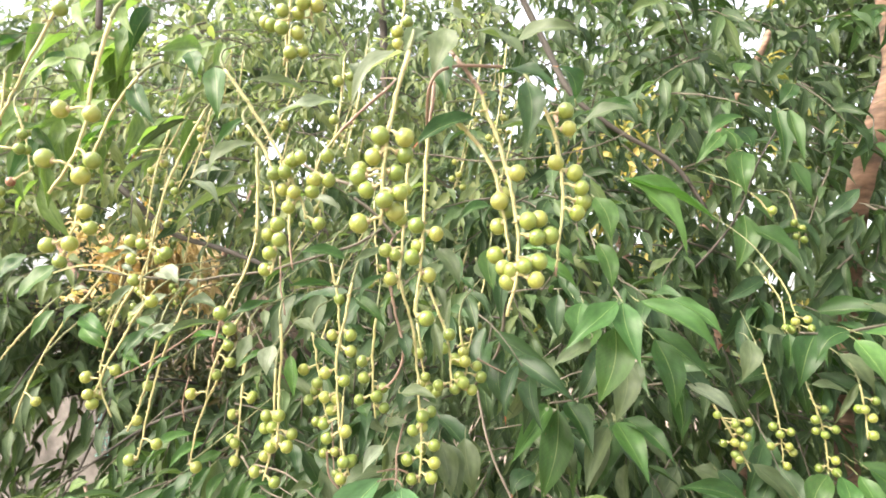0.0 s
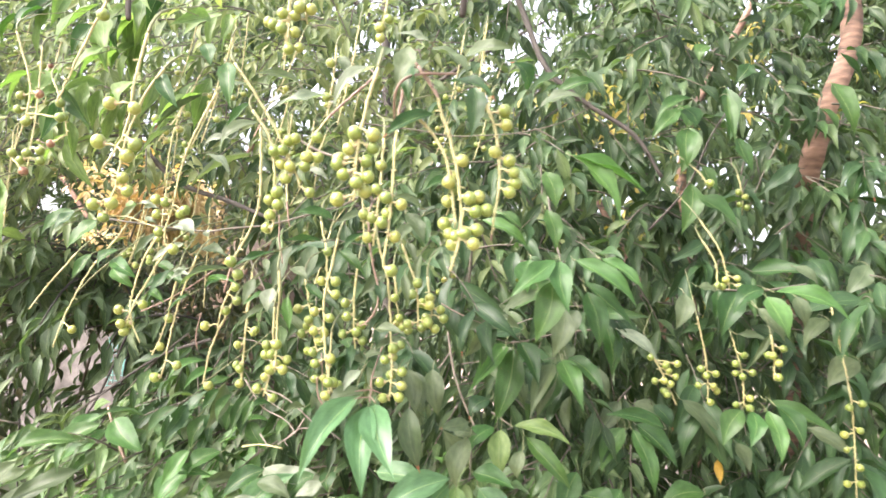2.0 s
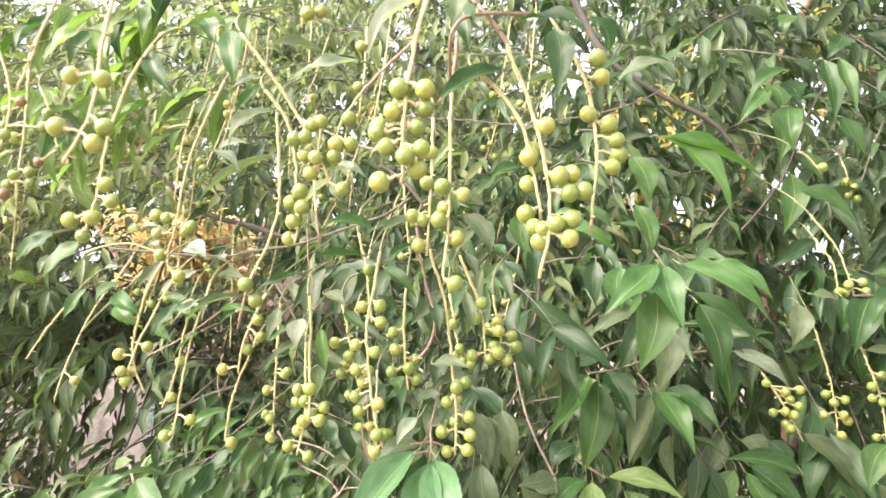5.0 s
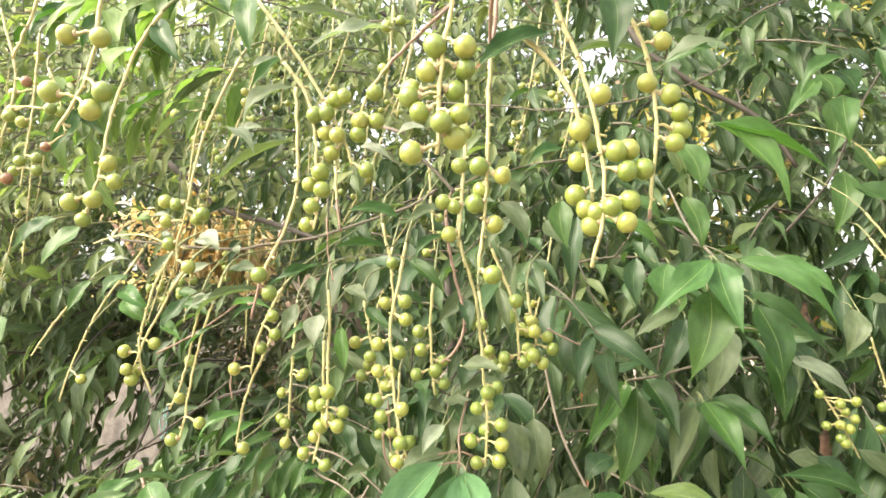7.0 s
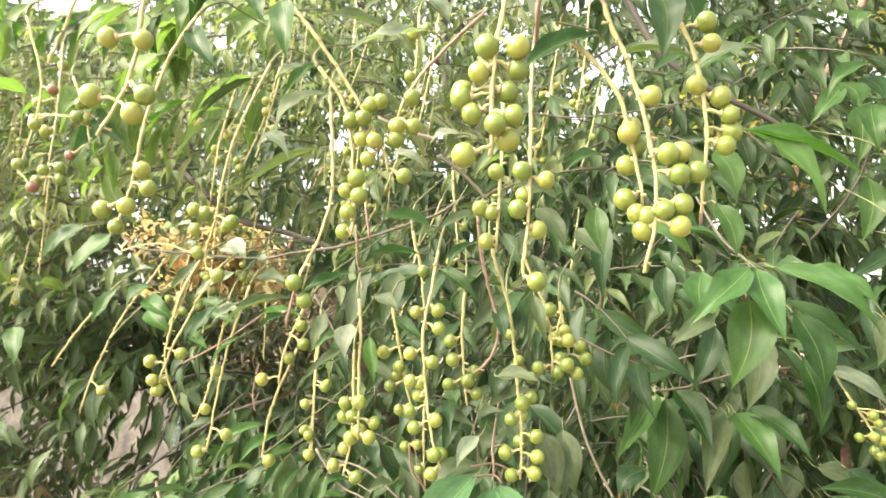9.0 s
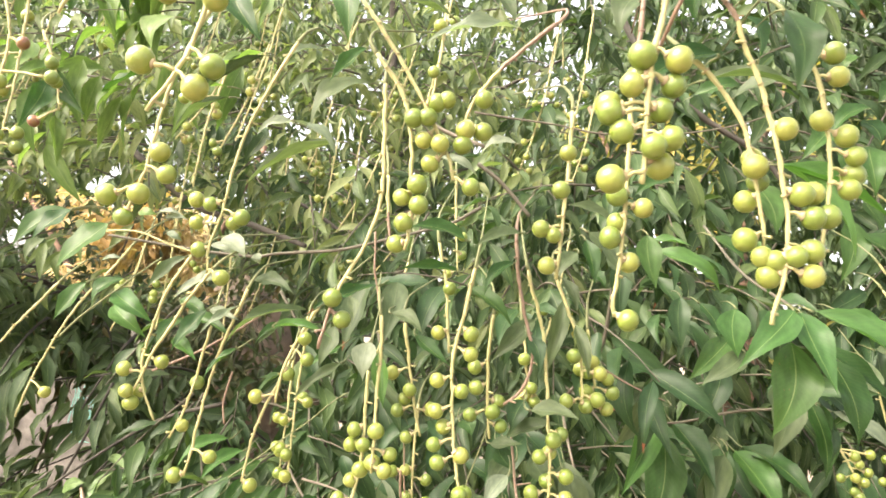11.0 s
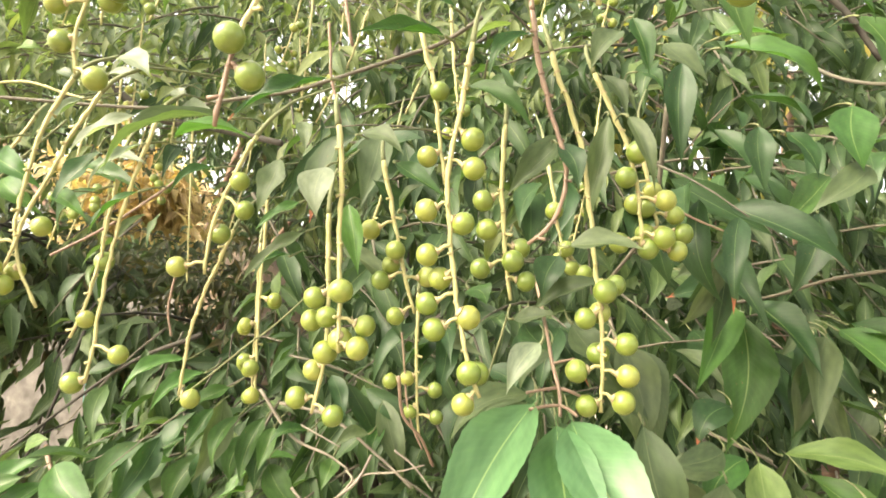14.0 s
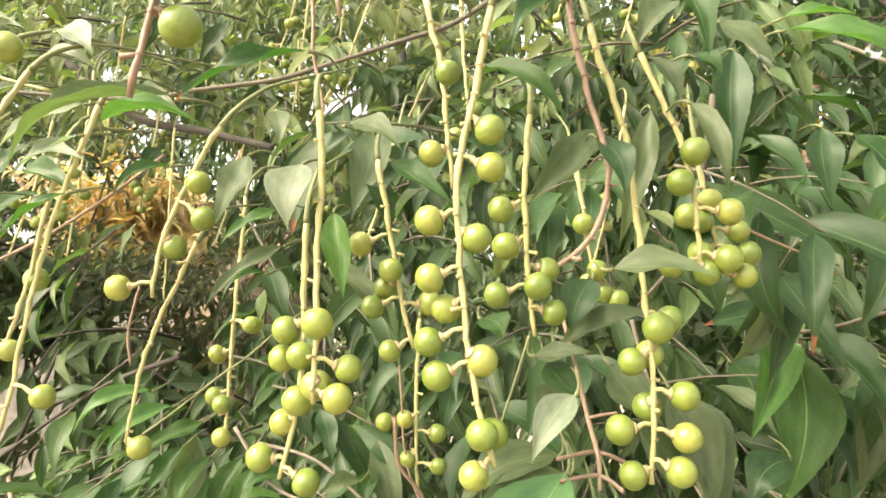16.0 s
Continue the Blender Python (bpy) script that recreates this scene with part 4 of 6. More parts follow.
leaf((-0.0733, 0.646, 1.5459), (-0.0652, 0.636, 1.5104), 0.0115, 10, "young")
leaf((-0.0817, 0.665, 1.5258), (-0.0495, 0.655, 1.4983), 0.0119, -10, "dull")
leaf((0.0293, 0.640, 1.5754), (0.0010, 0.630, 1.5453), 0.0146, 0, "dull")
leaf((-0.0164, 0.615, 1.5904), (0.0125, 0.605, 1.5653), 0.0116, 0)
leaf((0.0111, 0.600, 1.6059), (-0.0064, 0.590, 1.5817), 0.0088, 0)
leaf((0.0527, 0.680, 1.5980), (0.0388, 0.680, 1.5351), 0.0127, 0, "dull")
leaf((0.0996, 0.720, 1.6395), (0.0951, 0.710, 1.5742), 0.0181, 0, "shaded")
leaf((0.0744, 0.660, 1.6246), (0.0928, 0.650, 1.6017), 0.0162, 0, "dull")
leaf((0.1068, 0.685, 1.6319), (0.1588, 0.685, 1.6034), 0.0149, 0, "young")
leaf((0.1087, 0.690, 1.6382), (0.1371, 0.680, 1.6347), 0.0085, 0, "young")
leaf((0.0517, 0.630, 1.6183), (0.0360, 0.620, 1.5966), 0.0128, 0, "dull")
leaf((0.0567, 0.640, 1.6296), (0.0623, 0.630, 1.5972), 0.0117, 0)
leaf((0.0425, 0.640, 1.6026), (0.0527, 0.630, 1.5790), 0.0083, 0, "dull")
leaf((0.0621, 0.660, 1.6105), (0.0729, 0.650, 1.5974), 0.0090, 0)
leaf((-0.0200, 0.575, 1.5949), (-0.0534, 0.565, 1.5929), 0.0068, 0)
leaf((-0.1020, 0.580, 1.5679), (-0.1480, 0.570, 1.5420), 0.0076, 0, "dull")
leaf((-0.1226, 0.570, 1.5562), (-0.0836, 0.560, 1.5514), 0.0060, 0, "young")
leaf((-0.0661, 0.590, 1.5858), (-0.1060, 0.580, 1.5643), 0.0077, 0)
leaf((-0.1597, 0.620, 1.5680), (-0.1791, 0.610, 1.5477), 0.0061, 0, "pale")
leaf((-0.1490, 0.600, 1.5431), (-0.1654, 0.590, 1.5212), 0.0060, 20)
leaf((-0.1918, 0.640, 1.6075), (-0.1681, 0.640, 1.5981), 0.0085, 0, "pale")
leaf((-0.2348, 0.660, 1.6261), (-0.2160, 0.660, 1.6252), 0.0078, 0, "pale")
leaf((-0.1978, 0.640, 1.5592), (-0.1658, 0.630, 1.5473), 0.0104, 0)
leaf((-0.1993, 0.620, 1.5452), (-0.1779, 0.610, 1.5312), 0.0096, 0, "young")
leaf((-0.1829, 0.630, 1.5648), (-0.1575, 0.620, 1.5580), 0.0080, 0, "pale")
leaf((-0.1299, 0.630, 1.5586), (-0.1467, 0.620, 1.5452), 0.0064, 0)
leaf((-0.0992, 0.660, 1.5480), (-0.1198, 0.650, 1.5303), 0.0076, 0, "young")
leaf((-0.1015, 0.680, 1.5363), (-0.1340, 0.670, 1.5045), 0.0096, 0, "dull")
leaf((-0.0918, 0.630, 1.5797), (-0.0863, 0.620, 1.5624), 0.0080, 0, "dull")
leaf((-0.0166, 0.650, 1.5054), (-0.0075, 0.640, 1.4972), 0.0130, 0)
leaf((-0.0465, 0.630, 1.5387), (-0.0320, 0.620, 1.5486), 0.0080, 0, "dull")
leaf((-0.0483, 0.660, 1.5419), (-0.0622, 0.650, 1.5564), 0.0135, 0, "shaded")
leaf((-0.0476, 0.620, 1.5587), (-0.0238, 0.610, 1.5409), 0.0096, 0)
leaf((-0.0098, 0.640, 1.5613), (-0.0264, 0.630, 1.5697), 0.0083, 0, "shaded")
leaf((0.0034, 0.660, 1.4915), (0.0255, 0.650, 1.4941), 0.0103, 0, "dull")
leaf((0.0089, 0.660, 1.4906), (0.0214, 0.650, 1.4766), 0.0135, 0, "shaded")
leaf((0.0264, 0.660, 1.5224), (0.0170, 0.650, 1.4999), 0.0157, 0, "shaded")
leaf((0.0150, 0.600, 1.4839), (0.0013, 0.590, 1.4647), 0.0112, 0, "pale")
leaf((0.0211, 0.610, 1.5643), (0.0289, 0.600, 1.5416), 0.0110, 0, "shaded")
leaf((0.0681, 0.660, 1.5456), (0.0570, 0.650, 1.5245), 0.0157, 0, "shaded")
leaf((0.0856, 0.720, 1.5465), (0.0877, 0.710, 1.5087), 0.0219, 0, "shaded")
leaf((0.0147, 0.612, 1.4620), (-0.0243, 0.552, 1.3919), 0.0246, 0, "fresh")
leaf((0.0206, 0.610, 1.4546), (0.0292, 0.560, 1.3820), 0.0286, 0, "fresh")
leaf((0.0255, 0.610, 1.4559), (0.0568, 0.550, 1.4036), 0.0294, 0, "fresh")
leaf((0.0163, 0.625, 1.4562), (-0.0184, 0.605, 1.4330), 0.0180, 0, "dull")
leaf((0.0401, 0.645, 1.4827), (0.0664, 0.635, 1.4394), 0.0255, 0, "dull")
leaf((0.0292, 0.640, 1.4909), (0.0461, 0.630, 1.4707), 0.0164, 0, "dull")
leaf((0.1601, 0.800, 1.5164), (0.1033, 0.790, 1.5202), 0.0176, 0, "dull")
leaf((0.1861, 0.740, 1.5759), (0.1469, 0.715, 1.5405), 0.0210, 0)
leaf((0.1874, 0.760, 1.5589), (0.1644, 0.750, 1.5040), 0.0215, 0, "shaded")
leaf((0.1469, 0.740, 1.6062), (0.1458, 0.730, 1.5625), 0.0186, 0, "shaded")
leaf((0.1603, 0.740, 1.6018), (0.1746, 0.730, 1.5711), 0.0145, 0)
leaf((0.2076, 0.800, 1.4873), (0.1782, 0.790, 1.4167), 0.0237, 0)
leaf((0.1401, 0.780, 1.4984), (0.1393, 0.770, 1.4908), 0.0116, 0, "pale")
leaf((0.1499, 1.000, 1.4995), (0.1674, 1.000, 1.5029), 0.0172, 0, "pale")
leaf((0.1841, 0.625, 1.5925), (0.1407, 0.600, 1.5527), 0.0214, 0, "young")
leaf((0.1804, 0.625, 1.5750), (0.1662, 0.615, 1.5146), 0.0303, 0)
leaf((0.1860, 0.625, 1.5924), (0.1941, 0.595, 1.5430), 0.0221, 0, "young")
leaf((0.1979, 0.640, 1.5946), (0.2589, 0.630, 1.5475), 0.0208, 0, "young")
leaf((0.2248, 0.660, 1.5971), (0.2674, 0.650, 1.5645), 0.0150, 0, "young")
leaf((0.2098, 0.660, 1.5753), (0.2595, 0.650, 1.5322), 0.0167, 0)
leaf((0.2118, 0.645, 1.5667), (0.2254, 0.635, 1.5108), 0.0243, 0)
leaf((0.1682, 0.660, 1.5641), (0.1353, 0.650, 1.5397), 0.0167, 0, "dull")
leaf((0.1953, 0.670, 1.5493), (0.1852, 0.660, 1.4979), 0.0230, 0, "dull")
leaf((0.2115, 0.700, 1.5473), (0.2045, 0.690, 1.5137), 0.0207, 0, "dull")
leaf((0.2027, 0.780, 1.4885), (0.2249, 0.730, 1.4375), 0.0270, 0, "young")
leaf((0.2076, 0.780, 1.4915), (0.2471, 0.730, 1.4556), 0.0210, 0)
leaf((0.1558, 0.790, 1.5056), (0.1779, 0.740, 1.4590), 0.0244, 0)
leaf((0.1428, 0.790, 1.5024), (0.1040, 0.725, 1.4520), 0.0231, 0, "young")
leaf((0.1497, 0.790, 1.4995), (0.1324, 0.770, 1.4112), 0.0343, 0)
leaf((0.1979, 0.780, 1.4845), (0.1698, 0.730, 1.4285), 0.0220, 0, "dull")
leaf((0.2438, 0.740, 1.5347), (0.2521, 0.730, 1.4758), 0.0212, 0)
leaf((0.2541, 0.730, 1.5279), (0.2979, 0.720, 1.4943), 0.0171, 0, "pale")
leaf((0.0996, 0.740, 1.5207), (0.1409, 0.730, 1.5184), 0.0212, 0, "dull")
leaf((0.1922, 0.690, 1.7049), (0.2477, 0.680, 1.6317), 0.0221, -10, "young")
leaf((0.1955, 0.690, 1.7021), (0.2753, 0.680, 1.6599), 0.0133, 0, "young")
leaf((0.1693, 0.660, 1.6798), (0.1817, 0.650, 1.6396), 0.0217, 0)
leaf((0.1738, 0.680, 1.6454), (0.1848, 0.670, 1.6010), 0.0191, 0)
leaf((0.1306, 0.620, 1.6332), (0.1513, 0.620, 1.6146), 0.0117, 0)
leaf((0.1604, 0.680, 1.7439), (0.2062, 0.670, 1.7545), 0.0173, 0, "dull")
leaf((0.1498, 0.600, 1.7379), (0.1313, 0.590, 1.7619), 0.0221, 0)
leaf((0.3126, 0.740, 1.4249), (0.2456, 0.730, 1.4374), 0.0193, 0)
leaf((0.1495, 0.736, 1.4185), (0.2140, 0.721, 1.4046), 0.0180, 0, "bright")
leaf((0.1401, 0.736, 1.4169), (0.1419, 0.721, 1.3664), 0.0259, 0, "bright")
leaf((0.1351, 0.736, 1.4166), (0.1063, 0.721, 1.3857), 0.0214, 0, "young")
leaf((0.1626, 0.736, 1.4115), (0.2143, 0.721, 1.3590), 0.0203, 0)
leaf((0.1096, 0.690, 1.4155), (0.0994, 0.680, 1.3631), 0.0243, 0, "dull")
leaf((0.1090, 0.690, 1.4283), (0.0784, 0.680, 1.4204), 0.0180, 0, "dull")
leaf((0.1617, 0.660, 1.4124), (0.1578, 0.660, 1.3831), 0.0152, 0, "dull")
leaf((0.0628, 0.740, 1.4752), (0.0730, 0.730, 1.4232), 0.0262, 0, "dull")
leaf((0.0492, 0.640, 1.4851), (0.0609, 0.630, 1.4408), 0.0195, 0, "dull")
leaf((0.0555, 0.620, 1.4535), (0.0702, 0.610, 1.3953), 0.0226, 0, "dull")
leaf((0.0236, 0.680, 1.4796), (0.0079, 0.670, 1.4570), 0.0177, 0, "dull")
leaf((0.1364, 0.740, 1.5239), (0.0943, 0.730, 1.5140), 0.0193, 0, "dull")
leaf((-0.4409, 0.970, 1.3507), (-0.5060, 0.950, 1.3065), 0.0270, 0, "young")
leaf((-0.4298, 0.970, 1.3466), (-0.3610, 0.940, 1.3044), 0.0417, 0, "young")
leaf((-0.4685, 0.980, 1.3523), (-0.4407, 0.980, 1.3647), 0.0189, 0, "bright")
leaf((-0.4327, 0.970, 1.3285), (-0.4940, 0.950, 1.2819), 0.0324, 0, "young")
leaf((0.0868, 0.720, 1.4160), (0.1153, 0.720, 1.4095), 0.0171, 0, "dull")
leaf((0.1607, 0.660, 1.5936), (0.1593, 0.650, 1.5590), 0.0232, 0, "young")
leaf((-0.2740, 0.680, 1.5642), (-0.2408, 0.670, 1.5410), 0.0165, 0, "young")
leaf((-0.2563, 0.660, 1.5825), (-0.2718, 0.650, 1.5588), 0.0145, 0)
leaf((-0.2168, 0.680, 1.5585), (-0.2324, 0.670, 1.5323), 0.0122, 0)
leaf((-0.2262, 0.680, 1.5714), (-0.1973, 0.670, 1.5554), 0.0122, 0)
leaf((-0.1631, 0.640, 1.5846), (-0.1275, 0.630, 1.5779), 0.0120, 0, "dull")
leaf((-0.1852, 0.660, 1.5930), (-0.2173, 0.650, 1.5679), 0.0116, 0, "pale")
leaf((-0.2113, 0.655, 1.6010), (-0.2337, 0.645, 1.5755), 0.0114, 0, "dull")
leaf((-0.2541, 0.660, 1.6293), (-0.2397, 0.660, 1.6277), 0.0100, 0, "bright")
leaf((-0.2408, 0.660, 1.6297), (-0.2205, 0.660, 1.6280), 0.0065, 0, "pale")
leaf((-0.2319, 0.660, 1.6167), (-0.2191, 0.660, 1.6101), 0.0065, 0, "pale")
leaf((-0.1648, 0.660, 1.6068), (-0.1623, 0.660, 1.5986), 0.0076, 0, "pale")
leaf((-0.2816, 0.670, 1.5941), (-0.2637, 0.670, 1.5952), 0.0060, 0, "pale")
leaf((-0.1169, 0.700, 1.5243), (-0.1306, 0.680, 1.5088), 0.0083, 0)
leaf((-0.2092, 0.780, 1.4614), (-0.2462, 0.760, 1.4344), 0.0130, 0, "young")
leaf((-0.1965, 0.780, 1.4528), (-0.2257, 0.760, 1.4273), 0.0130, 0, "young")
leaf((-0.1868, 0.800, 1.4416), (-0.2204, 0.780, 1.4212), 0.0136, 0)
leaf((-0.1993, 0.800, 1.4268), (-0.2115, 0.780, 1.4016), 0.0136, 0)
leaf((-0.1812, 0.800, 1.4224), (-0.1904, 0.780, 1.3866), 0.0136, 0)
leaf((-0.1690, 0.820, 1.4196), (-0.1798, 0.800, 1.3742), 0.0167, 0)
leaf((-0.2350, 0.840, 1.4000), (-0.2777, 0.820, 1.3742), 0.0147, 0)
leaf((-0.2437, 0.840, 1.3819), (-0.2817, 0.820, 1.3591), 0.0138, 0, "young")
leaf((-0.2230, 0.840, 1.3915), (-0.2192, 0.820, 1.3550), 0.0190, 0)
leaf((-0.2281, 0.840, 1.3736), (-0.2289, 0.820, 1.3377), 0.0190, 0)
leaf((-0.2387, 0.840, 1.3710), (-0.2721, 0.820, 1.3466), 0.0156, 0, "dull")
leaf((-0.2116, 0.820, 1.3553), (-0.1874, 0.800, 1.3414), 0.0167, 0, "dull")
leaf((-0.2685, 0.840, 1.3522), (-0.2782, 0.820, 1.3271), 0.0190, 0)
leaf((-0.1563, 0.800, 1.4157), (-0.1609, 0.780, 1.3876), 0.0136, 0)
leaf((-0.1097, 0.780, 1.4010), (-0.1127, 0.760, 1.3828), 0.0130, 0)
leaf((-0.0861, 0.780, 1.4153), (-0.1056, 0.760, 1.4090), 0.0115, 0, "dull")
leaf((-0.1261, 0.780, 1.4160), (-0.1480, 0.760, 1.4076), 0.0115, 0)
leaf((-0.0813, 0.800, 1.4179), (-0.0858, 0.780, 1.3960), 0.0120, 0)
leaf((0.1283, 0.740, 1.4442), (0.1055, 0.730, 1.4217), 0.0213, 0, "shaded")
leaf((0.1998, 0.800, 1.4720), (0.1802, 0.790, 1.4178), 0.0202, 0, "dull")
leaf((0.1645, 0.840, 1.5192), (0.1125, 0.830, 1.5058), 0.0262, 0, "shaded")
leaf((0.1313, 0.840, 1.4848), (0.1385, 0.830, 1.4521), 0.0306, 0, "shaded")
leaf((-0.3100, 0.520, 1.6392), (-0.3408, 0.500, 1.5900), 0.0160, 0, "bright")
leaf((-0.3034, 0.520, 1.6277), (-0.3201, 0.500, 1.5771), 0.0169, 0, "bright")
leaf((-0.2896, 0.520, 1.6361), (-0.2597, 0.500, 1.5762), 0.0205, 0, "bright")
leaf((-0.3188, 0.530, 1.6472), (-0.3492, 0.520, 1.6488), 0.0101, 0, "bright")
leaf((-0.2258, 0.540, 1.6102), (-0.2497, 0.530, 1.5855), 0.0158, 0)
leaf((0.0963, 0.720, 1.3595), (0.1087, 0.700, 1.3019), 0.0292, 0, "bright")
leaf((0.0943, 0.720, 1.3643), (0.0185, 0.700, 1.3209), 0.0329, 0, "fresh")
leaf((0.1100, 0.720, 1.3715), (0.1568, 0.700, 1.3623), 0.0244, 0, "young")
leaf((0.1080, 0.720, 1.3774), (0.0794, 0.710, 1.4150), 0.0270, 0, "dull")
leaf((0.0908, 0.720, 1.3591), (0.0584, 0.700, 1.3006), 0.0341, 0, "fresh")
leaf((0.1171, 0.730, 1.3550), (0.1675, 0.710, 1.3230), 0.0333, 0, "fresh")
leaf((0.0045, 0.740, 1.3588), (0.0712, 0.730, 1.3538), 0.0277, 0, "fresh")
leaf((0.1902, 0.740, 1.3279), (0.1489, 0.730, 1.2994), 0.0290, 0, "fresh")
leaf((-0.0820, 0.760, 1.3475), (-0.1543, 0.740, 1.2713), 0.0295, 0, "fresh")
leaf((-0.0452, 0.780, 1.3362), (-0.0868, 0.760, 1.3031), 0.0276, 0, "dull")
leaf((-0.1276, 0.780, 1.3297), (-0.0390, 0.760, 1.3284), 0.0263, 0, "pale")
leaf((-0.2361, 0.820, 1.3233), (-0.2636, 0.800, 1.2677), 0.0318, 0, "young")
leaf((-0.3882, 0.840, 1.3071), (-0.4769, 0.820, 1.2584), 0.0283, 0, "dull")
leaf((-0.4223, 0.840, 1.2888), (-0.5015, 0.820, 1.2174), 0.0325, 0, "pale")
leaf((-0.1889, 0.800, 1.3530), (-0.2244, 0.780, 1.3193), 0.0243, 0)
leaf((0.0454, 0.800, 1.3153), (0.0226, 0.780, 1.2723), 0.0297, 0, "dull")
leaf((0.2294, 0.800, 1.3633), (0.2105, 0.780, 1.3091), 0.0297, 0)
leaf((0.2825, 0.820, 1.3429), (0.2372, 0.800, 1.2925), 0.0345, 0, "young")
leaf((0.3664, 0.860, 1.3192), (0.3182, 0.840, 1.3006), 0.0362, 0, "dull")
leaf((0.2945, 0.885, 1.4009), (0.2637, 0.865, 1.3449), 0.0285, 0, "young")
leaf((0.2876, 0.895, 1.3986), (0.2514, 0.875, 1.3317), 0.0237, 0, "shaded")
leaf((0.3001, 0.885, 1.4014), (0.3289, 0.865, 1.3201), 0.0256, 0, "young")
leaf((0.3050, 0.890, 1.4051), (0.3570, 0.870, 1.3553), 0.0287, 0)
leaf((0.2966, 0.900, 1.3696), (0.2728, 0.890, 1.3295), 0.0194, 0, "shaded")
leaf((0.2941, 0.930, 1.4261), (0.2639, 0.920, 1.3797), 0.0270, 0, "dull")
leaf((0.2527, 0.920, 1.4693), (0.2769, 0.910, 1.4264), 0.0229, 0, "dull")
leaf((0.3075, 0.930, 1.4233), (0.3518, 0.920, 1.4009), 0.0247, 0, "dull")
leaf((0.4287, 0.800, 1.5784), (0.3909, 0.790, 1.5467), 0.0241, 0)
leaf((0.4178, 0.850, 1.5782), (0.3900, 0.830, 1.5182), 0.0341, 0)
leaf((0.3941, 0.860, 1.5773), (0.3881, 0.850, 1.5381), 0.0200, 0)
leaf((0.4213, 0.780, 1.5718), (0.4399, 0.760, 1.5240), 0.0299, 0, "young")
leaf((0.4302, 0.790, 1.5765), (0.5115, 0.780, 1.5460), 0.0232, 0, "young")
leaf((0.4687, 0.820, 1.5736), (0.4761, 0.810, 1.5361), 0.0222, 0, "dull")
leaf((0.4323, 0.840, 1.5582), (0.4622, 0.830, 1.5160), 0.0254, 0, "dull")
leaf((0.5286, 0.870, 1.5478), (0.4942, 0.860, 1.5090), 0.0236, 0, "dull")
leaf((0.5087, 0.930, 1.6132), (0.5356, 0.920, 1.5886), 0.0203, 0, "dull")
leaf((0.5866, 0.900, 1.6190), (0.5537, 0.890, 1.5766), 0.0287, 0, "dull")
leaf((0.4354, 0.920, 1.5213), (0.4763, 0.910, 1.5113), 0.0136, 0, "dull")
leaf((0.4536, 0.840, 1.5313), (0.4257, 0.840, 1.4846), 0.0085, 0, "dull")
leaf((0.5802, 0.900, 1.4981), (0.5360, 0.890, 1.4617), 0.0336, 0, "dull")
leaf((0.4247, 0.850, 1.4366), (0.3962, 0.830, 1.3935), 0.0282, 0)
leaf((0.4341, 0.850, 1.4358), (0.4230, 0.820, 1.3954), 0.0241, 0, "young")
leaf((0.4496, 0.850, 1.4392), (0.4578, 0.820, 1.3793), 0.0241, 0, "young")
leaf((0.4589, 0.850, 1.4447), (0.4850, 0.830, 1.3954), 0.0269, 0)
leaf((0.4506, 0.860, 1.4478), (0.5319, 0.850, 1.4135), 0.0234, 0)
leaf((0.4248, 0.880, 1.3925), (0.4406, 0.870, 1.3558), 0.0205, 0, "dull")
leaf((0.5139, 0.900, 1.4132), (0.5634, 0.890, 1.3812), 0.0224, 0, "dull")
leaf((0.3610, 0.900, 1.4386), (0.4099, 0.890, 1.3764), 0.0245, 0, "dull")
leaf((0.3328, 0.920, 1.4245), (0.3581, 0.910, 1.3934), 0.0229, 0, "shaded")
leaf((0.3591, 0.880, 1.5721), (0.3478, 0.870, 1.5237), 0.0253, 0, "dull")
leaf((0.3799, 0.900, 1.5801), (0.4056, 0.900, 1.5730), 0.0155, 0, "dull")
leaf((-0.1462, 0.660, 1.7007), (-0.1757, 0.660, 1.6895), 0.0107, 0, "pale")
leaf((0.0070, 0.560, 1.6660), (-0.0137, 0.560, 1.6568), 0.0092, 0, "pale")
leaf((-0.0368, 0.560, 1.6560), (-0.0134, 0.560, 1.6440), 0.0086, 0, "pale")
leaf((-0.1321, 0.660, 1.7580), (-0.1626, 0.660, 1.7359), 0.0123, 0, "dull")
leaf((-0.1591, 0.620, 1.7364), (-0.1996, 0.610, 1.7051), 0.0075, 20, "bright")
leaf((-0.1829, 0.620, 1.7112), (-0.2051, 0.610, 1.6915), 0.0067, 20, "bright")
leaf((0.0418, 0.660, 1.4786), (0.0685, 0.650, 1.4398), 0.0247, 0, "dull")
leaf((0.0130, 0.630, 1.4605), (-0.0221, 0.620, 1.4406), 0.0160, 0, "dull")
leaf((0.189, 0.880, 1.821), (0.241, 0.884, 1.836), 0.018, 10)
leaf((-0.283, 0.520, 1.635), (-0.264, 0.500, 1.580), 0.015, 0, "young")
leaf((-0.306, 0.520, 1.637), (-0.339, 0.500, 1.592), 0.013, 10, "young")
leaf((-0.308, 0.530, 1.618), (-0.326, 0.510, 1.580), 0.012, 0, "young")
leaf((0.358, 0.860, 1.813), (0.309, 0.850, 1.769), 0.019, 0)
leaf((0.346, 0.860, 1.800), (0.360, 0.850, 1.772), 0.027, 0)
leaf((0.354, 0.860, 1.775), (0.349, 0.840, 1.717), 0.027, 0)
leaf((0.380, 0.800, 1.802), (0.385, 0.780, 1.738), 0.017, 0)
leaf((-0.382, 0.870, 1.359), (-0.437, 0.860, 1.301), 0.031, 0)
leaf((-0.484, 0.860, 1.311), (-0.540, 0.850, 1.278), 0.022, 0)
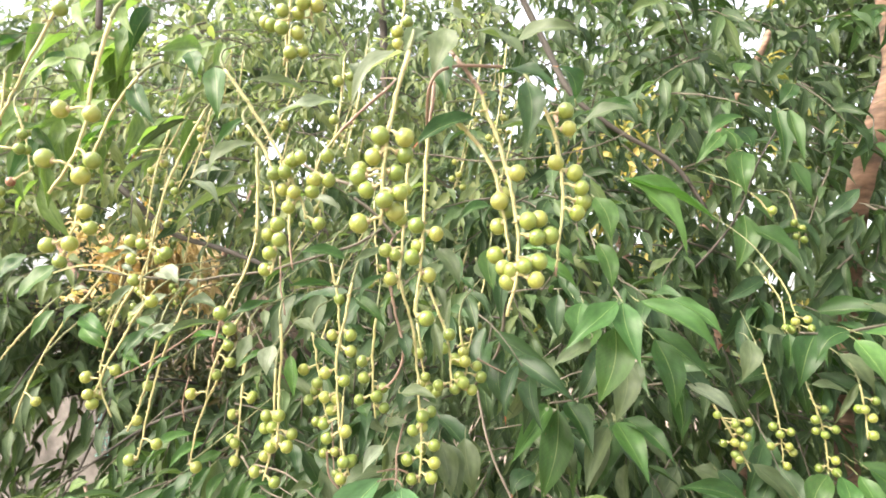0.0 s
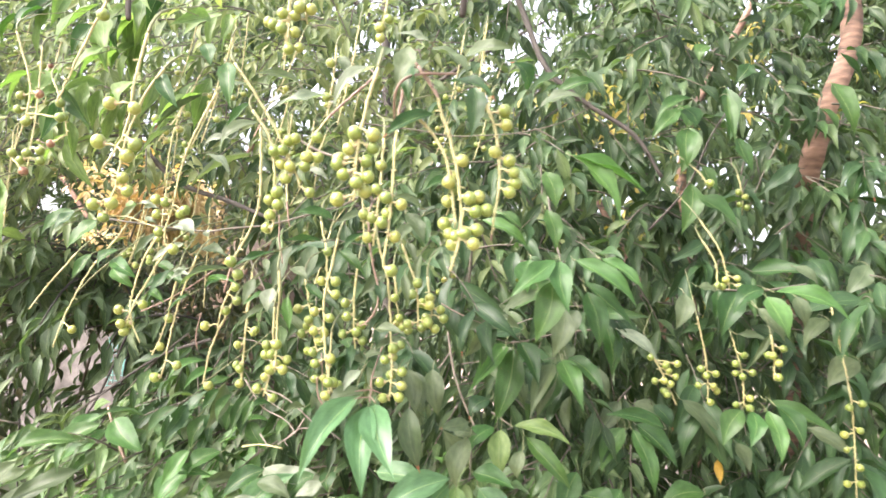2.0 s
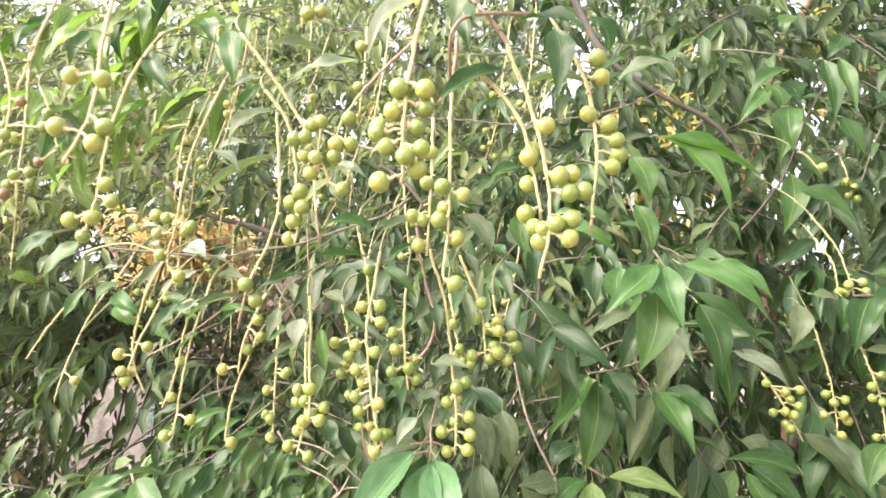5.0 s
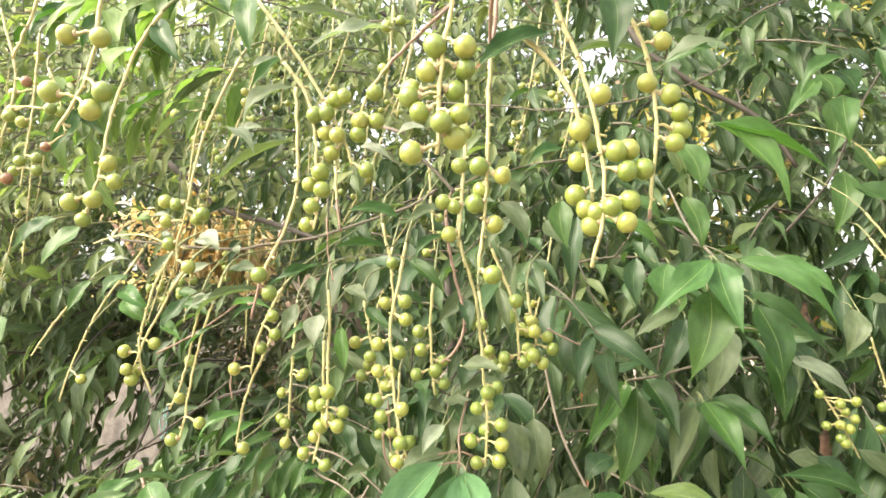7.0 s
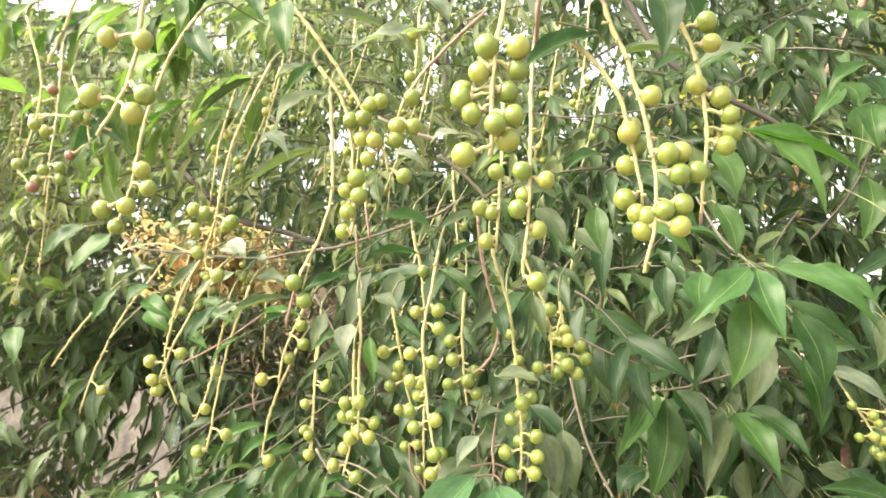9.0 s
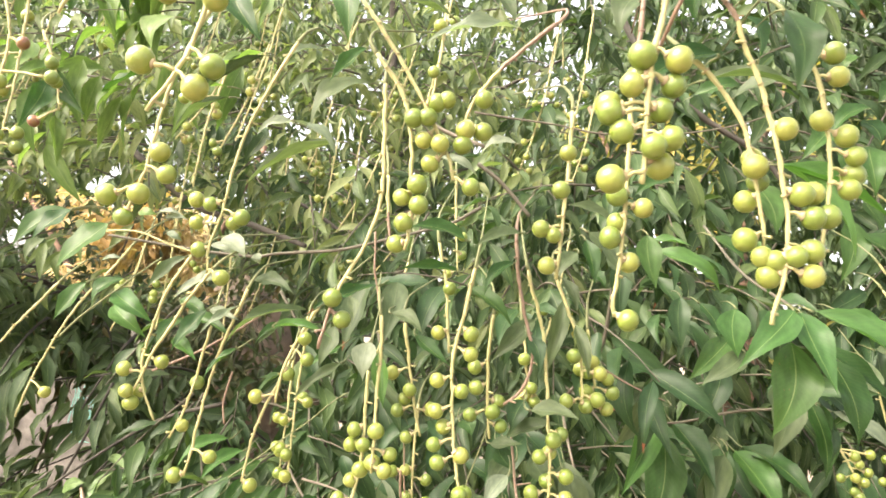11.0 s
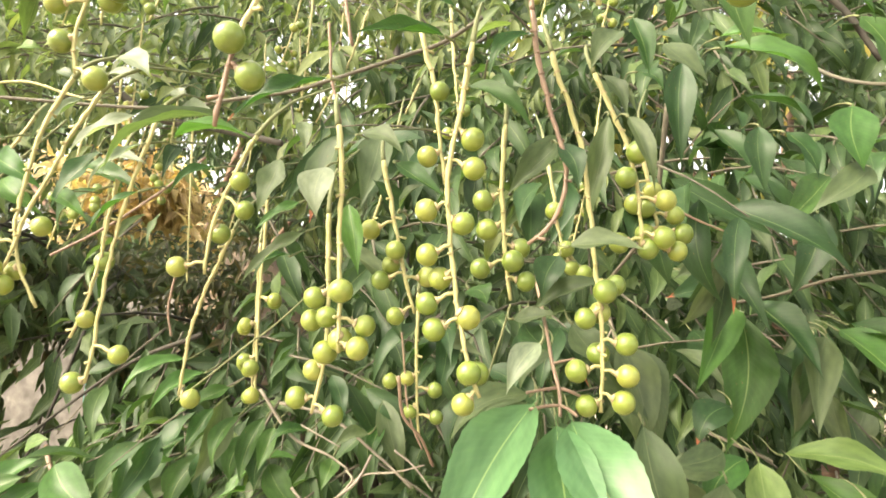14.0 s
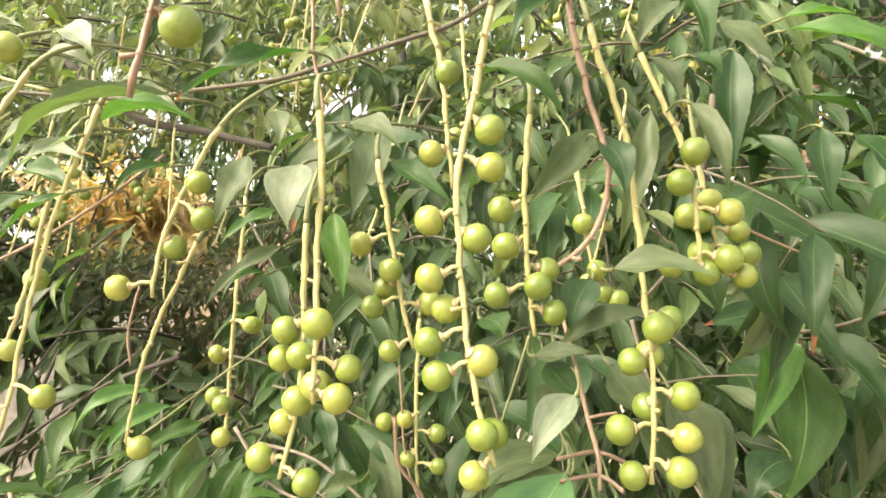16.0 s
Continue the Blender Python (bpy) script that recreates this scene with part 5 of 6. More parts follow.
leaf((-0.248, 0.850, 1.394), (-0.296, 0.840, 1.312), 0.021, 0)
leaf((-0.218, 0.840, 1.390), (-0.240, 0.830, 1.336), 0.025, 0)
leaf((-0.163, 0.820, 1.412), (-0.173, 0.810, 1.367), 0.019, 0)
leaf((-0.183, 0.820, 1.407), (-0.191, 0.810, 1.373), 0.018, 0)
leaf((-0.202, 0.820, 1.354), (-0.186, 0.810, 1.333), 0.016, 0)
leaf((-0.133, 0.800, 1.336), (-0.180, 0.780, 1.302), 0.027, 0)
leaf((-0.136, 0.790, 1.340), (-0.095, 0.770, 1.312), 0.029, 0, "pale")
leaf((-0.063, 0.760, 1.346), (-0.095, 0.750, 1.317), 0.023, 0)
leaf((-0.043, 0.760, 1.351), (-0.046, 0.750, 1.328), 0.019, 0)
leaf((-0.263, 0.800, 1.324), (-0.192, 0.790, 1.324), 0.016, 0, "young")
leaf((0.230, 0.780, 1.340), (0.269, 0.760, 1.322), 0.032, 0)
leaf((0.388, 0.860, 1.332), (0.325, 0.840, 1.309), 0.029, 0)
leaf((0.545, 0.880, 1.540), (0.555, 0.875, 1.517), 0.016, 0, "yellow")
leaf((0.420, 0.930, 1.359), (0.422, 0.920, 1.328), 0.012, 30, "yellow")
leaf((0.363, 0.950, 1.825), (0.320, 0.930, 1.774), 0.024, 0)
leaf((0.359, 0.950, 1.829), (0.371, 0.940, 1.791), 0.035, 0)
leaf((0.371, 0.930, 1.797), (0.357, 0.910, 1.724), 0.034, 0)
leaf((0.422, 0.950, 1.858), (0.423, 0.930, 1.771), 0.027, 0)
leaf((0.439, 0.950, 1.787), (0.458, 0.940, 1.736), 0.024, 0)
leaf((0.413, 1.000, 1.931), (0.396, 0.990, 1.902), 0.025, 0)
leaf((0.384, 0.940, 1.703), (0.436, 0.920, 1.657), 0.031, 0)
leaf((0.381, 0.950, 1.724), (0.367, 0.940, 1.648), 0.032, 0)
leaf((0.580, 1.000, 1.883), (0.604, 0.980, 1.798), 0.033, 0)
leaf((0.487, 1.050, 1.924), (0.461, 1.040, 1.886), 0.026, 0)
leaf((0.396, 0.950, 1.747), (0.413, 0.940, 1.708), 0.024, 0)
leaf((0.213, 0.840, 1.468), (0.198, 0.830, 1.411), 0.021, 0, "shaded")
limb([(-0.2965, 0.700, 1.6161), (-0.2677, 0.700, 1.6134), (-0.2270, 0.700, 1.6096), (-0.1995, 0.700, 1.6079), (-0.1786, 0.700, 1.6078), (-0.1640, 0.700, 1.6109), (-0.1379, 0.700, 1.6141), (-0.1178, 0.700, 1.6168), (-0.1009, 0.700, 1.6215), (-0.0786, 0.700, 1.6284), (-0.0565, 0.700, 1.6355), (-0.0347, 0.700, 1.6428), (-0.0131, 0.700, 1.6566)], 0.0010, 0.0013, "twig", cherry, TWIG)
limb([(-0.3076, 0.680, 1.6104), (-0.2900, 0.680, 1.6159), (-0.2723, 0.680, 1.6180), (-0.2581, 0.680, 1.6168), (-0.2403, 0.680, 1.6108), (-0.2186, 0.680, 1.6052)], 0.0007, 0.0008, "twig", cherry, STEM)
limb([(-0.0514, 0.580, 1.6852), (-0.0338, 0.580, 1.6759), (-0.0122, 0.580, 1.6689)], 0.0009, 0.0012, "twig", cherry, DEAD)
limb([(-0.0155, 0.600, 1.6636), (-0.0034, 0.600, 1.6552), (0.0067, 0.600, 1.6455), (0.0174, 0.600, 1.6334)], 0.0013, 0.0011, "twig", cherry, TWIG)
limb([(-0.0232, 0.700, 1.7302), (0.0060, 0.700, 1.7269), (0.0394, 0.700, 1.7239), (0.0721, 0.700, 1.7191), (0.1089, 0.700, 1.7208), (0.1450, 0.700, 1.7249), (0.1850, 0.700, 1.7360), (0.2158, 0.700, 1.7530)], 0.0009, 0.0005, "twig", cherry, TWIG)
limb([(0.0696, 0.830, 1.5082), (0.0752, 0.824, 1.4817), (0.0822, 0.818, 1.4561), (0.0927, 0.812, 1.4313), (0.1079, 0.806, 1.4024), (0.1152, 0.800, 1.3841)], 0.0013, 0.0012, "twig", cherry, DEAD)
limb([(0.0743, 0.820, 1.4848), (0.0661, 0.820, 1.4702), (0.0591, 0.820, 1.4631)], 0.0007, 0.0005, "twig", cherry, DEAD)
limb([(-0.4454, 0.980, 1.3588), (-0.4333, 0.970, 1.3425), (-0.4151, 0.960, 1.3178), (-0.3935, 0.950, 1.2862)], 0.0022, 0.0028, "twig", cherry, STEM_RED)
limb([(-0.3231, 0.700, 1.5368), (-0.3089, 0.700, 1.5526), (-0.2893, 0.700, 1.5702), (-0.2697, 0.700, 1.5870), (-0.2520, 0.700, 1.6017)], 0.0009, 0.0007, "twig", cherry, SHOOT)
limb([(-0.2290, 0.660, 1.5202), (-0.2012, 0.660, 1.5340), (-0.1730, 0.660, 1.5521), (-0.1497, 0.660, 1.5700)], 0.0008, 0.0007, "twig", cherry, STEM_RED)
limb([(-0.1885, 0.720, 1.4413), (-0.1683, 0.724, 1.4576), (-0.1500, 0.728, 1.4736), (-0.1370, 0.732, 1.4840), (-0.1180, 0.736, 1.5021), (-0.1074, 0.740, 1.5099)], 0.0006, 0.0005, "twig", cherry, SHOOT)
limb([(-0.1469, 0.780, 1.4332), (-0.1133, 0.780, 1.4250), (-0.0801, 0.780, 1.4006), (-0.0583, 0.780, 1.3814)], 0.0010, 0.0008, "twig", cherry, DEAD)
limb([(-0.2032, 0.740, 1.4770), (-0.2060, 0.740, 1.4921), (-0.2039, 0.740, 1.5075), (-0.2014, 0.740, 1.5184)], 0.0008, 0.0008, "twig", cherry, STEM_RED)
limb([(-0.0775, 0.620, 1.6208), (-0.0764, 0.620, 1.6076), (-0.0759, 0.620, 1.5968), (-0.0733, 0.620, 1.5861), (-0.0711, 0.620, 1.5755)], 0.0007, 0.0006, "twig", cherry, STEM_RED)
limb([(0.0766, 0.660, 1.5452), (0.0904, 0.660, 1.5381), (0.1041, 0.660, 1.5324), (0.1164, 0.660, 1.5282)], 0.0007, 0.0003, "twig", cherry, STEM_RED)
limb([(-0.0608, 0.740, 1.4817), (-0.0590, 0.740, 1.4644), (-0.0574, 0.740, 1.4444), (-0.0537, 0.740, 1.4276), (-0.0474, 0.740, 1.4139)], 0.0006, 0.0005, "twig", cherry, STEM_RED)
limb([(0.0032, 0.700, 1.4987), (-0.0021, 0.700, 1.4807), (-0.0070, 0.700, 1.4654), (-0.0106, 0.700, 1.4528), (-0.0141, 0.700, 1.4397)], 0.0006, 0.0005, "twig", cherry, SHOOT)
limb([(0.1870, 0.640, 1.5947), (0.1848, 0.720, 1.6247), (0.1815, 0.800, 1.6731)], 0.0010, 0.0012, "twig", cherry, TWIG)
limb([(0.1412, 0.780, 1.5021), (0.1652, 0.775, 1.5067), (0.1982, 0.770, 1.5172), (0.2300, 0.765, 1.5226), (0.2427, 0.760, 1.5248)], 0.0010, 0.0012, "twig", cherry, TWIG)
limb([(0.1469, 0.736, 1.4145), (0.1507, 0.768, 1.4120), (0.1280, 0.800, 1.4201)], 0.0010, 0.0012, "twig", cherry, TWIG)
limb([(0.1408, 0.800, 1.5175), (0.1680, 0.830, 1.5288), (0.2044, 0.860, 1.5362)], 0.0008, 0.0007, "twig", cherry, DEAD)
limb([(0.097, 0.470, 1.712), (0.070, 0.450, 1.704), (0.060, 0.440, 1.690), (0.055, 0.470, 1.672)], 0.0010, 0.0008, "twig", cherry, STEM_RED)
limb([(0.089, 1.100, 2.136), (0.144, 1.050, 1.993), (0.180, 1.000, 1.893), (0.239, 1.000, 1.842), (0.311, 1.000, 1.796), (0.352, 1.000, 1.736)], 0.0052, 0.0030, "limb", cherry, BARK)
limb([(-0.510, 1.100, 1.786), (-0.395, 1.050, 1.708), (-0.294, 1.000, 1.677), (-0.210, 0.950, 1.649)], 0.0052, 0.0030, "limb", cherry, BARK)
limb([(0.333, 1.000, 1.655), (0.387, 1.000, 1.722), (0.421, 1.000, 1.803), (0.482, 1.050, 1.889)], 0.0016, 0.0010, "twig", cherry, BARK)
limb([(-0.489, 1.100, 1.466), (-0.532, 1.100, 1.357), (-0.555, 1.100, 1.316)], 0.0022, 0.0014, "twig", cherry, BARK)
limb([(-0.280, 0.950, 1.470), (-0.386, 1.000, 1.432), (-0.513, 1.000, 1.339)], 0.0024, 0.0014, "twig", cherry, BARK)
limb([(0.513, 0.900, 1.589), (0.442, 0.860, 1.577), (0.397, 0.840, 1.576)], 0.0016, 0.0012, "twig")
limb([(0.098, 0.750, 1.625), (0.093, 0.780, 1.556), (0.068, 0.800, 1.515)], 0.0018, 0.0012, "twig")
limb([(0.017, 0.720, 1.515), (0.019, 0.650, 1.488), (0.020, 0.620, 1.474), (0.022, 0.610, 1.464), (0.022, 0.605, 1.455)], 0.0009, 0.0007, "twig", cherry, STEM_RED)
limb([(0.021, 0.612, 1.465), (0.017, 0.608, 1.465), (0.009, 0.602, 1.464)], 0.0007, 0.0006, "twig", cherry, STEM_RED)
limb([(0.022, 0.607, 1.459), (0.017, 0.604, 1.459), (0.010, 0.600, 1.458)], 0.0007, 0.0006, "twig", cherry, STEM_RED)
limb([(0.022, 0.607, 1.459), (0.025, 0.604, 1.458), (0.028, 0.600, 1.456)], 0.0007, 0.0006, "twig", cherry, STEM_RED)
limb([(0.022, 0.612, 1.465), (0.026, 0.612, 1.464), (0.032, 0.615, 1.461)], 0.0007, 0.0006, "twig", cherry, STEM_RED)
limb([(0.020, 0.620, 1.474), (0.024, 0.620, 1.475), (0.029, 0.620, 1.476)], 0.0006, 0.0005, "twig", cherry, STEM_RED)
limb([(-0.157, 0.770, 1.443), (-0.135, 0.770, 1.414), (-0.110, 0.765, 1.404), (-0.096, 0.760, 1.397)], 0.0012, 0.0006, "twig", cherry, DEAD)
limb([(-0.129, 0.770, 1.421), (-0.114, 0.765, 1.415), (-0.101, 0.760, 1.410)], 0.0006, 0.00042, "twig", cherry, DEAD)
limb([(-0.081, 0.760, 1.406), (-0.089, 0.755, 1.391), (-0.099, 0.750, 1.383), (-0.107, 0.750, 1.377)], 0.00096, 0.0006, "twig", cherry, DEAD)
limb([(-0.098, 0.765, 1.395), (-0.093, 0.760, 1.390), (-0.101, 0.757, 1.380), (-0.095, 0.750, 1.376)], 0.00084, 0.00048, "twig", cherry, DEAD)
limb([(-0.093, 0.760, 1.389), (-0.083, 0.757, 1.395), (-0.066, 0.755, 1.397), (-0.047, 0.750, 1.403)], 0.00078, 0.00042, "twig", cherry, DEAD)
limb([(-0.067, 0.760, 1.409), (-0.055, 0.757, 1.401), (-0.042, 0.750, 1.388)], 0.0006, 0.00048, "twig", cherry, DEAD)
limb([(-0.128, 0.750, 1.387), (-0.122, 0.748, 1.381), (-0.117, 0.745, 1.376)], 0.00096, 0.0006, "twig", cherry, DEAD)
limb([(-0.144, 0.740, 1.374), (-0.121, 0.735, 1.379), (-0.095, 0.730, 1.378)], 0.0009, 0.0007, "twig", cherry, STEM)
limb([(-0.059, 0.720, 1.458), (-0.057, 0.725, 1.436), (-0.047, 0.730, 1.422), (-0.041, 0.740, 1.405)], 0.001, 0.0008, "twig", cherry, STEM_RED)
leaf((0.208, 0.820, 1.485), (0.181, 0.800, 1.437), 0.024, 0, "shaded")
leaf((-0.430, 0.780, 1.331), (-0.483, 0.760, 1.273), 0.020, 0, "dull")
leaf((-0.197, 0.760, 1.315), (-0.233, 0.740, 1.265), 0.027, 0, "dull")
leaf((-0.045, 0.720, 1.349), (-0.072, 0.710, 1.334), 0.018, 0, "pale")
leaf((-0.114, 0.740, 1.319), (-0.156, 0.720, 1.279), 0.025, 0, "dull")
leaf((-0.250, 0.740, 1.301), (-0.296, 0.720, 1.266), 0.025, 0, "young")
leaf((-0.234, 0.740, 1.307), (-0.235, 0.720, 1.272), 0.024, 0, "young")
leaf((-0.367, 0.800, 1.352), (-0.453, 0.780, 1.322), 0.024, 0)
leaf((-0.434, 0.800, 1.313), (-0.473, 0.780, 1.292), 0.020, 0, "dull")
leaf((-0.127, 0.740, 1.337), (-0.080, 0.730, 1.323), 0.021, 0, "dull")
leaf((-0.119, 0.730, 1.326), (-0.153, 0.710, 1.293), 0.021, 0, "pale")
leaf((-0.039, 0.720, 1.336), (-0.026, 0.700, 1.306), 0.022, 0, "dull")
leaf((-0.225, 0.790, 1.356), (-0.250, 0.770, 1.313), 0.023, 0, "young")
leaf((-0.168, 0.820, 1.387), (-0.139, 0.810, 1.354), 0.021, 0)
leaf((-0.666, 0.850, 1.547), (-0.672, 0.840, 1.509), 0.026, 0, "dull")
leaf((-0.581, 0.850, 1.539), (-0.606, 0.830, 1.499), 0.023, 0)
leaf((-0.556, 0.850, 1.550), (-0.531, 0.830, 1.505), 0.026, 0)
leaf((-0.644, 0.850, 1.497), (-0.665, 0.840, 1.472), 0.019, 0, "pale")
leaf((-0.567, 0.800, 1.253), (-0.583, 0.780, 1.220), 0.030, 0, "dull")
leaf((-0.531, 0.800, 1.248), (-0.526, 0.780, 1.220), 0.031, 0, "young")

# the cherry's own trunk, leaning away beside the fruit
limb([(0.62, 1.20, -0.05), (0.66, 1.36, 0.7), (0.70, 1.42, 1.45), (0.66, 1.28, 1.75), (0.65, 1.18, 1.88), (0.69, 1.18, 2.05), (0.60, 1.15, 2.35), (0.35, 1.0, 2.6)], 0.026, 0.013, "trunk", None, BARK_WARM)
limb([(0.35, 1.0, 2.6), (0.2, 0.8, 2.45), (0.12, 0.55, 2.1), (0.10, 0.46, 1.75)], 0.012, 0.0025, "limb")
limb([(0.60, 1.15, 2.35), (-0.1, 1.05, 2.35), (-0.32, 0.75, 2.1), (-0.2, 0.55, 1.78)], 0.012, 0.0025, "limb")


def box_sprays(rng, lo, hi, count, reach, leaves, size, droop, keep=None, way=(0.0, -0.6, -0.2), loose=0.8, face=(0.0, -0.75, 0.65), sieve=True, ragged=0.0):
    """Shoots scattered through a box, thinned by keep(place)."""
    lines, poses = [], []
    while count > 0:
        p = Vector([rng.uniform(a, b) for a, b in zip(lo, hi)])
        count -= 1
        if keep and not keep(p):
            continue
        # crowns are rounded off at their corners
        if sum(abs(2 * (q - u) / (v - u) - 1) ** 4 for q, u, v in zip(p, lo, hi)) > 1.7 + noise.noise(p * 4.0):
            continue
        # and their outline swells and sinks
        p = p + Vector((noise.noise(p * 1.3), abs(noise.noise(p * 1.7 + Vector((5, 0, 0)))), noise.noise(p * 1.5 + Vector((0, 9, 0))))) * ragged
        d = Vector(way) + Vector((rng.uniform(-loose, loose), rng.uniform(-loose, loose) * 0.6, rng.uniform(-loose, loose) * 0.6))
        line, some = spray(rng, p, d, reach * rng.uniform(0.7, 1.3), leaves, size, droop, face)
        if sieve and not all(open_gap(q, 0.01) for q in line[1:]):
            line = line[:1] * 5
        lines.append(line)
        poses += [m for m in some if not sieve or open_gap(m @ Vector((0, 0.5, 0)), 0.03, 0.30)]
    return lines, poses


def twigs(name, lines, radius, tree, mat, sides=5, label="thin brown leafy shoots"):
    verts, faces = [], []
    for line in lines:
        if line[0] == line[-1]:
            continue
        tube(line, [radius * (1 - 0.15 * i) for i in range(len(line))], sides, verts, faces)
    return part(name, mesh_of(name, verts, faces, [mat]), tree, label, "stuff")


rng = np.random.default_rng(5)


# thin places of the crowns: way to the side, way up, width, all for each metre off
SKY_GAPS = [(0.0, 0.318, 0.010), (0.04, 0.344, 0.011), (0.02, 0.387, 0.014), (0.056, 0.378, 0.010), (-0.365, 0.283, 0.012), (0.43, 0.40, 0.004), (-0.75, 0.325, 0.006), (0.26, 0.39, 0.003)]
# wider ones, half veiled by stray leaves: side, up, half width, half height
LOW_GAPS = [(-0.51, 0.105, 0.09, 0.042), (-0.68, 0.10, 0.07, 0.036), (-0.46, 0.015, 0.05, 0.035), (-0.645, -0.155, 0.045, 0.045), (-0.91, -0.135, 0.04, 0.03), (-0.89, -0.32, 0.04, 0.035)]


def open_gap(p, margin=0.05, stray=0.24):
    """False in the thin places of the crowns through which the gold leaf patch, the wall or the sky shows."""
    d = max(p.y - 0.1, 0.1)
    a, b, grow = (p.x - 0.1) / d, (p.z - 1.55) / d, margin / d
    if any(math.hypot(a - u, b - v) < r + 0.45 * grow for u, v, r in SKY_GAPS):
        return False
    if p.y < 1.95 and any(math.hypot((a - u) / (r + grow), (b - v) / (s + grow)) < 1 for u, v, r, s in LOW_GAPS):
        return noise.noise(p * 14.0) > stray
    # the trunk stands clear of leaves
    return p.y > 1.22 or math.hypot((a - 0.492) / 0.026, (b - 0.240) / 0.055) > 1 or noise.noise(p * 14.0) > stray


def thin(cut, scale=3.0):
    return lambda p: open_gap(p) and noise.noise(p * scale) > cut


# nearest leafy shoots beside and behind the fruit
def leaves_of(poses, kind, other, share):
    turn = [rng.random() < share for _ in poses]
    for k, here in ((kind, False), (other, True)):
        leaf_mass("foliage", [m for m, o in zip(poses, turn) if o == here], JOINED[k], cherry, "hanging pointed cherry leaves", CLEAR, len(poses))


# right and inner shoots mostly take the leaf colour darkened for shade
lines, poses = box_sprays(rng, (0.24, 0.84, 1.14), (0.95, 1.02, 1.66), 27, 0.07, 7, 0.082, 1.2)
leaves_of(poses, "shaded", "", 0.12)
# many young leaves low down, their lighter green doubling as skylight
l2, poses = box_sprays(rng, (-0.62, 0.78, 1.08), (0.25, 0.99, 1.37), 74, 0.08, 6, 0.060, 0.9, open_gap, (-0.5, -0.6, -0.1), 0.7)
leaves_of(poses, "young", "dull", 0.4)
l3, poses = box_sprays(rng, (-0.28, 0.72, 1.44), (0.26, 0.92, 1.66), 22, 0.08, 6, 0.058, 0.9, open_gap)
leaves_of(poses, "shaded", "dull", 0.15)
l6, poses = box_sprays(rng, (0.42, 0.98, 1.10), (0.76, 1.10, 1.78), 44, 0.08, 6, 0.070, 1.1)
leaves_of(poses, "shaded", "", 0.1)
l8, poses = box_sprays(rng, (0.52, 1.0, 1.72), (0.74, 1.10, 2.02), 8, 0.07, 6, 0.066, 1.1)
leaves_of(poses, "", "shaded", 0.5)
l9, poses = box_sprays(rng, (0.50, 1.10, 1.28), (0.86, 1.22, 1.74), 20, 0.07, 6, 0.068, 1.1)
leaves_of(poses, "shaded", "", 0.3)
l7, poses = box_sprays(rng, (-0.66, 0.74, 1.82), (-0.22, 0.95, 2.00), 25, 0.07, 5, 0.075, 1.3, None, (-0.5, -0.5, -0.3))
leaves_of(poses, "bright", "", 0.25)
twigs("leaf_stalk", PETIOLES, 0.0007, cherry, SHOOT, label="short green stalks of the leaves")
twigs("brushwood", lines + l2 + l3 + l6 + l7 + l8 + l9, 0.0009, cherry, TWIG)

# the rest of the cherry's crown
lines, poses = box_sprays(rng, (0.04, 1.02, 0.85), (1.7, 1.6, 2.10), 1500, 0.11, 7, 0.058, 0.9, thin(-0.45), ragged=0.2)
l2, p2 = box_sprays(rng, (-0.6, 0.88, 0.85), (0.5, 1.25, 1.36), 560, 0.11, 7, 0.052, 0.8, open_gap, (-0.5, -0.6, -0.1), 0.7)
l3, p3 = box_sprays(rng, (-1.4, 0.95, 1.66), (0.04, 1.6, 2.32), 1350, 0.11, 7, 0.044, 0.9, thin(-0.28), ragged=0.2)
# l4, p4: overhead foliage added mostly out of view to shade the right side
l4, p4 = box_sprays(rng, (0.25, 0.40, 2.10), (1.8, 1.8, 2.52), 480, 0.11, 7, 0.056, 0.9, thin(-0.15), ragged=0.2)
l5, p5 = box_sprays(rng, (-0.40, 0.9, 1.36), (0.24, 1.3, 1.86), 260, 0.1, 7, 0.052, 0.9, thin(-0.25))
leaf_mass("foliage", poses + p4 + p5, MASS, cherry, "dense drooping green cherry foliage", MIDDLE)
leaf_mass("foliage", p2, FRESH_MASS, cherry, "fresh green lower cherry leaves, coloured lighter as if skylit", MIDDLE)
leaf_mass("foliage", p3, LIGHT_MASS, cherry, "small green cherry leaves deep in the crown, coloured as if sunlit", COARSE)
twigs("brushwood", lines + l2 + l3 + l4 + l5, 0.0016, cherry, TWIG, 4)

# fruit deep in the crown
far = random.Random(3)
for i in range(72):
    x, y = far.uniform(-0.75, 0.12), far.uniform(0.78, 1.25)
    z = far.uniform(1.60, 1.95) + 0.25 * (y - 0.78)
    x = x * (y + 0.2)
    lean = far.uniform(-0.05, 0.01)
    h = far.uniform(0.08, 0.14)
    some = [(far.uniform(0.5, 1.0), far.uniform(0, 360), far.uniform(8, 11), -3) for _ in range(far.choice((0, 2, 3, 4, 6)))]
    raceme([(x, y, z), (x + lean * 0.4, y, z - h * 0.5), (x + lean, y, z - h)], some, 0.88, "ripe" if far.random() < 0.06 else "", 0.04)

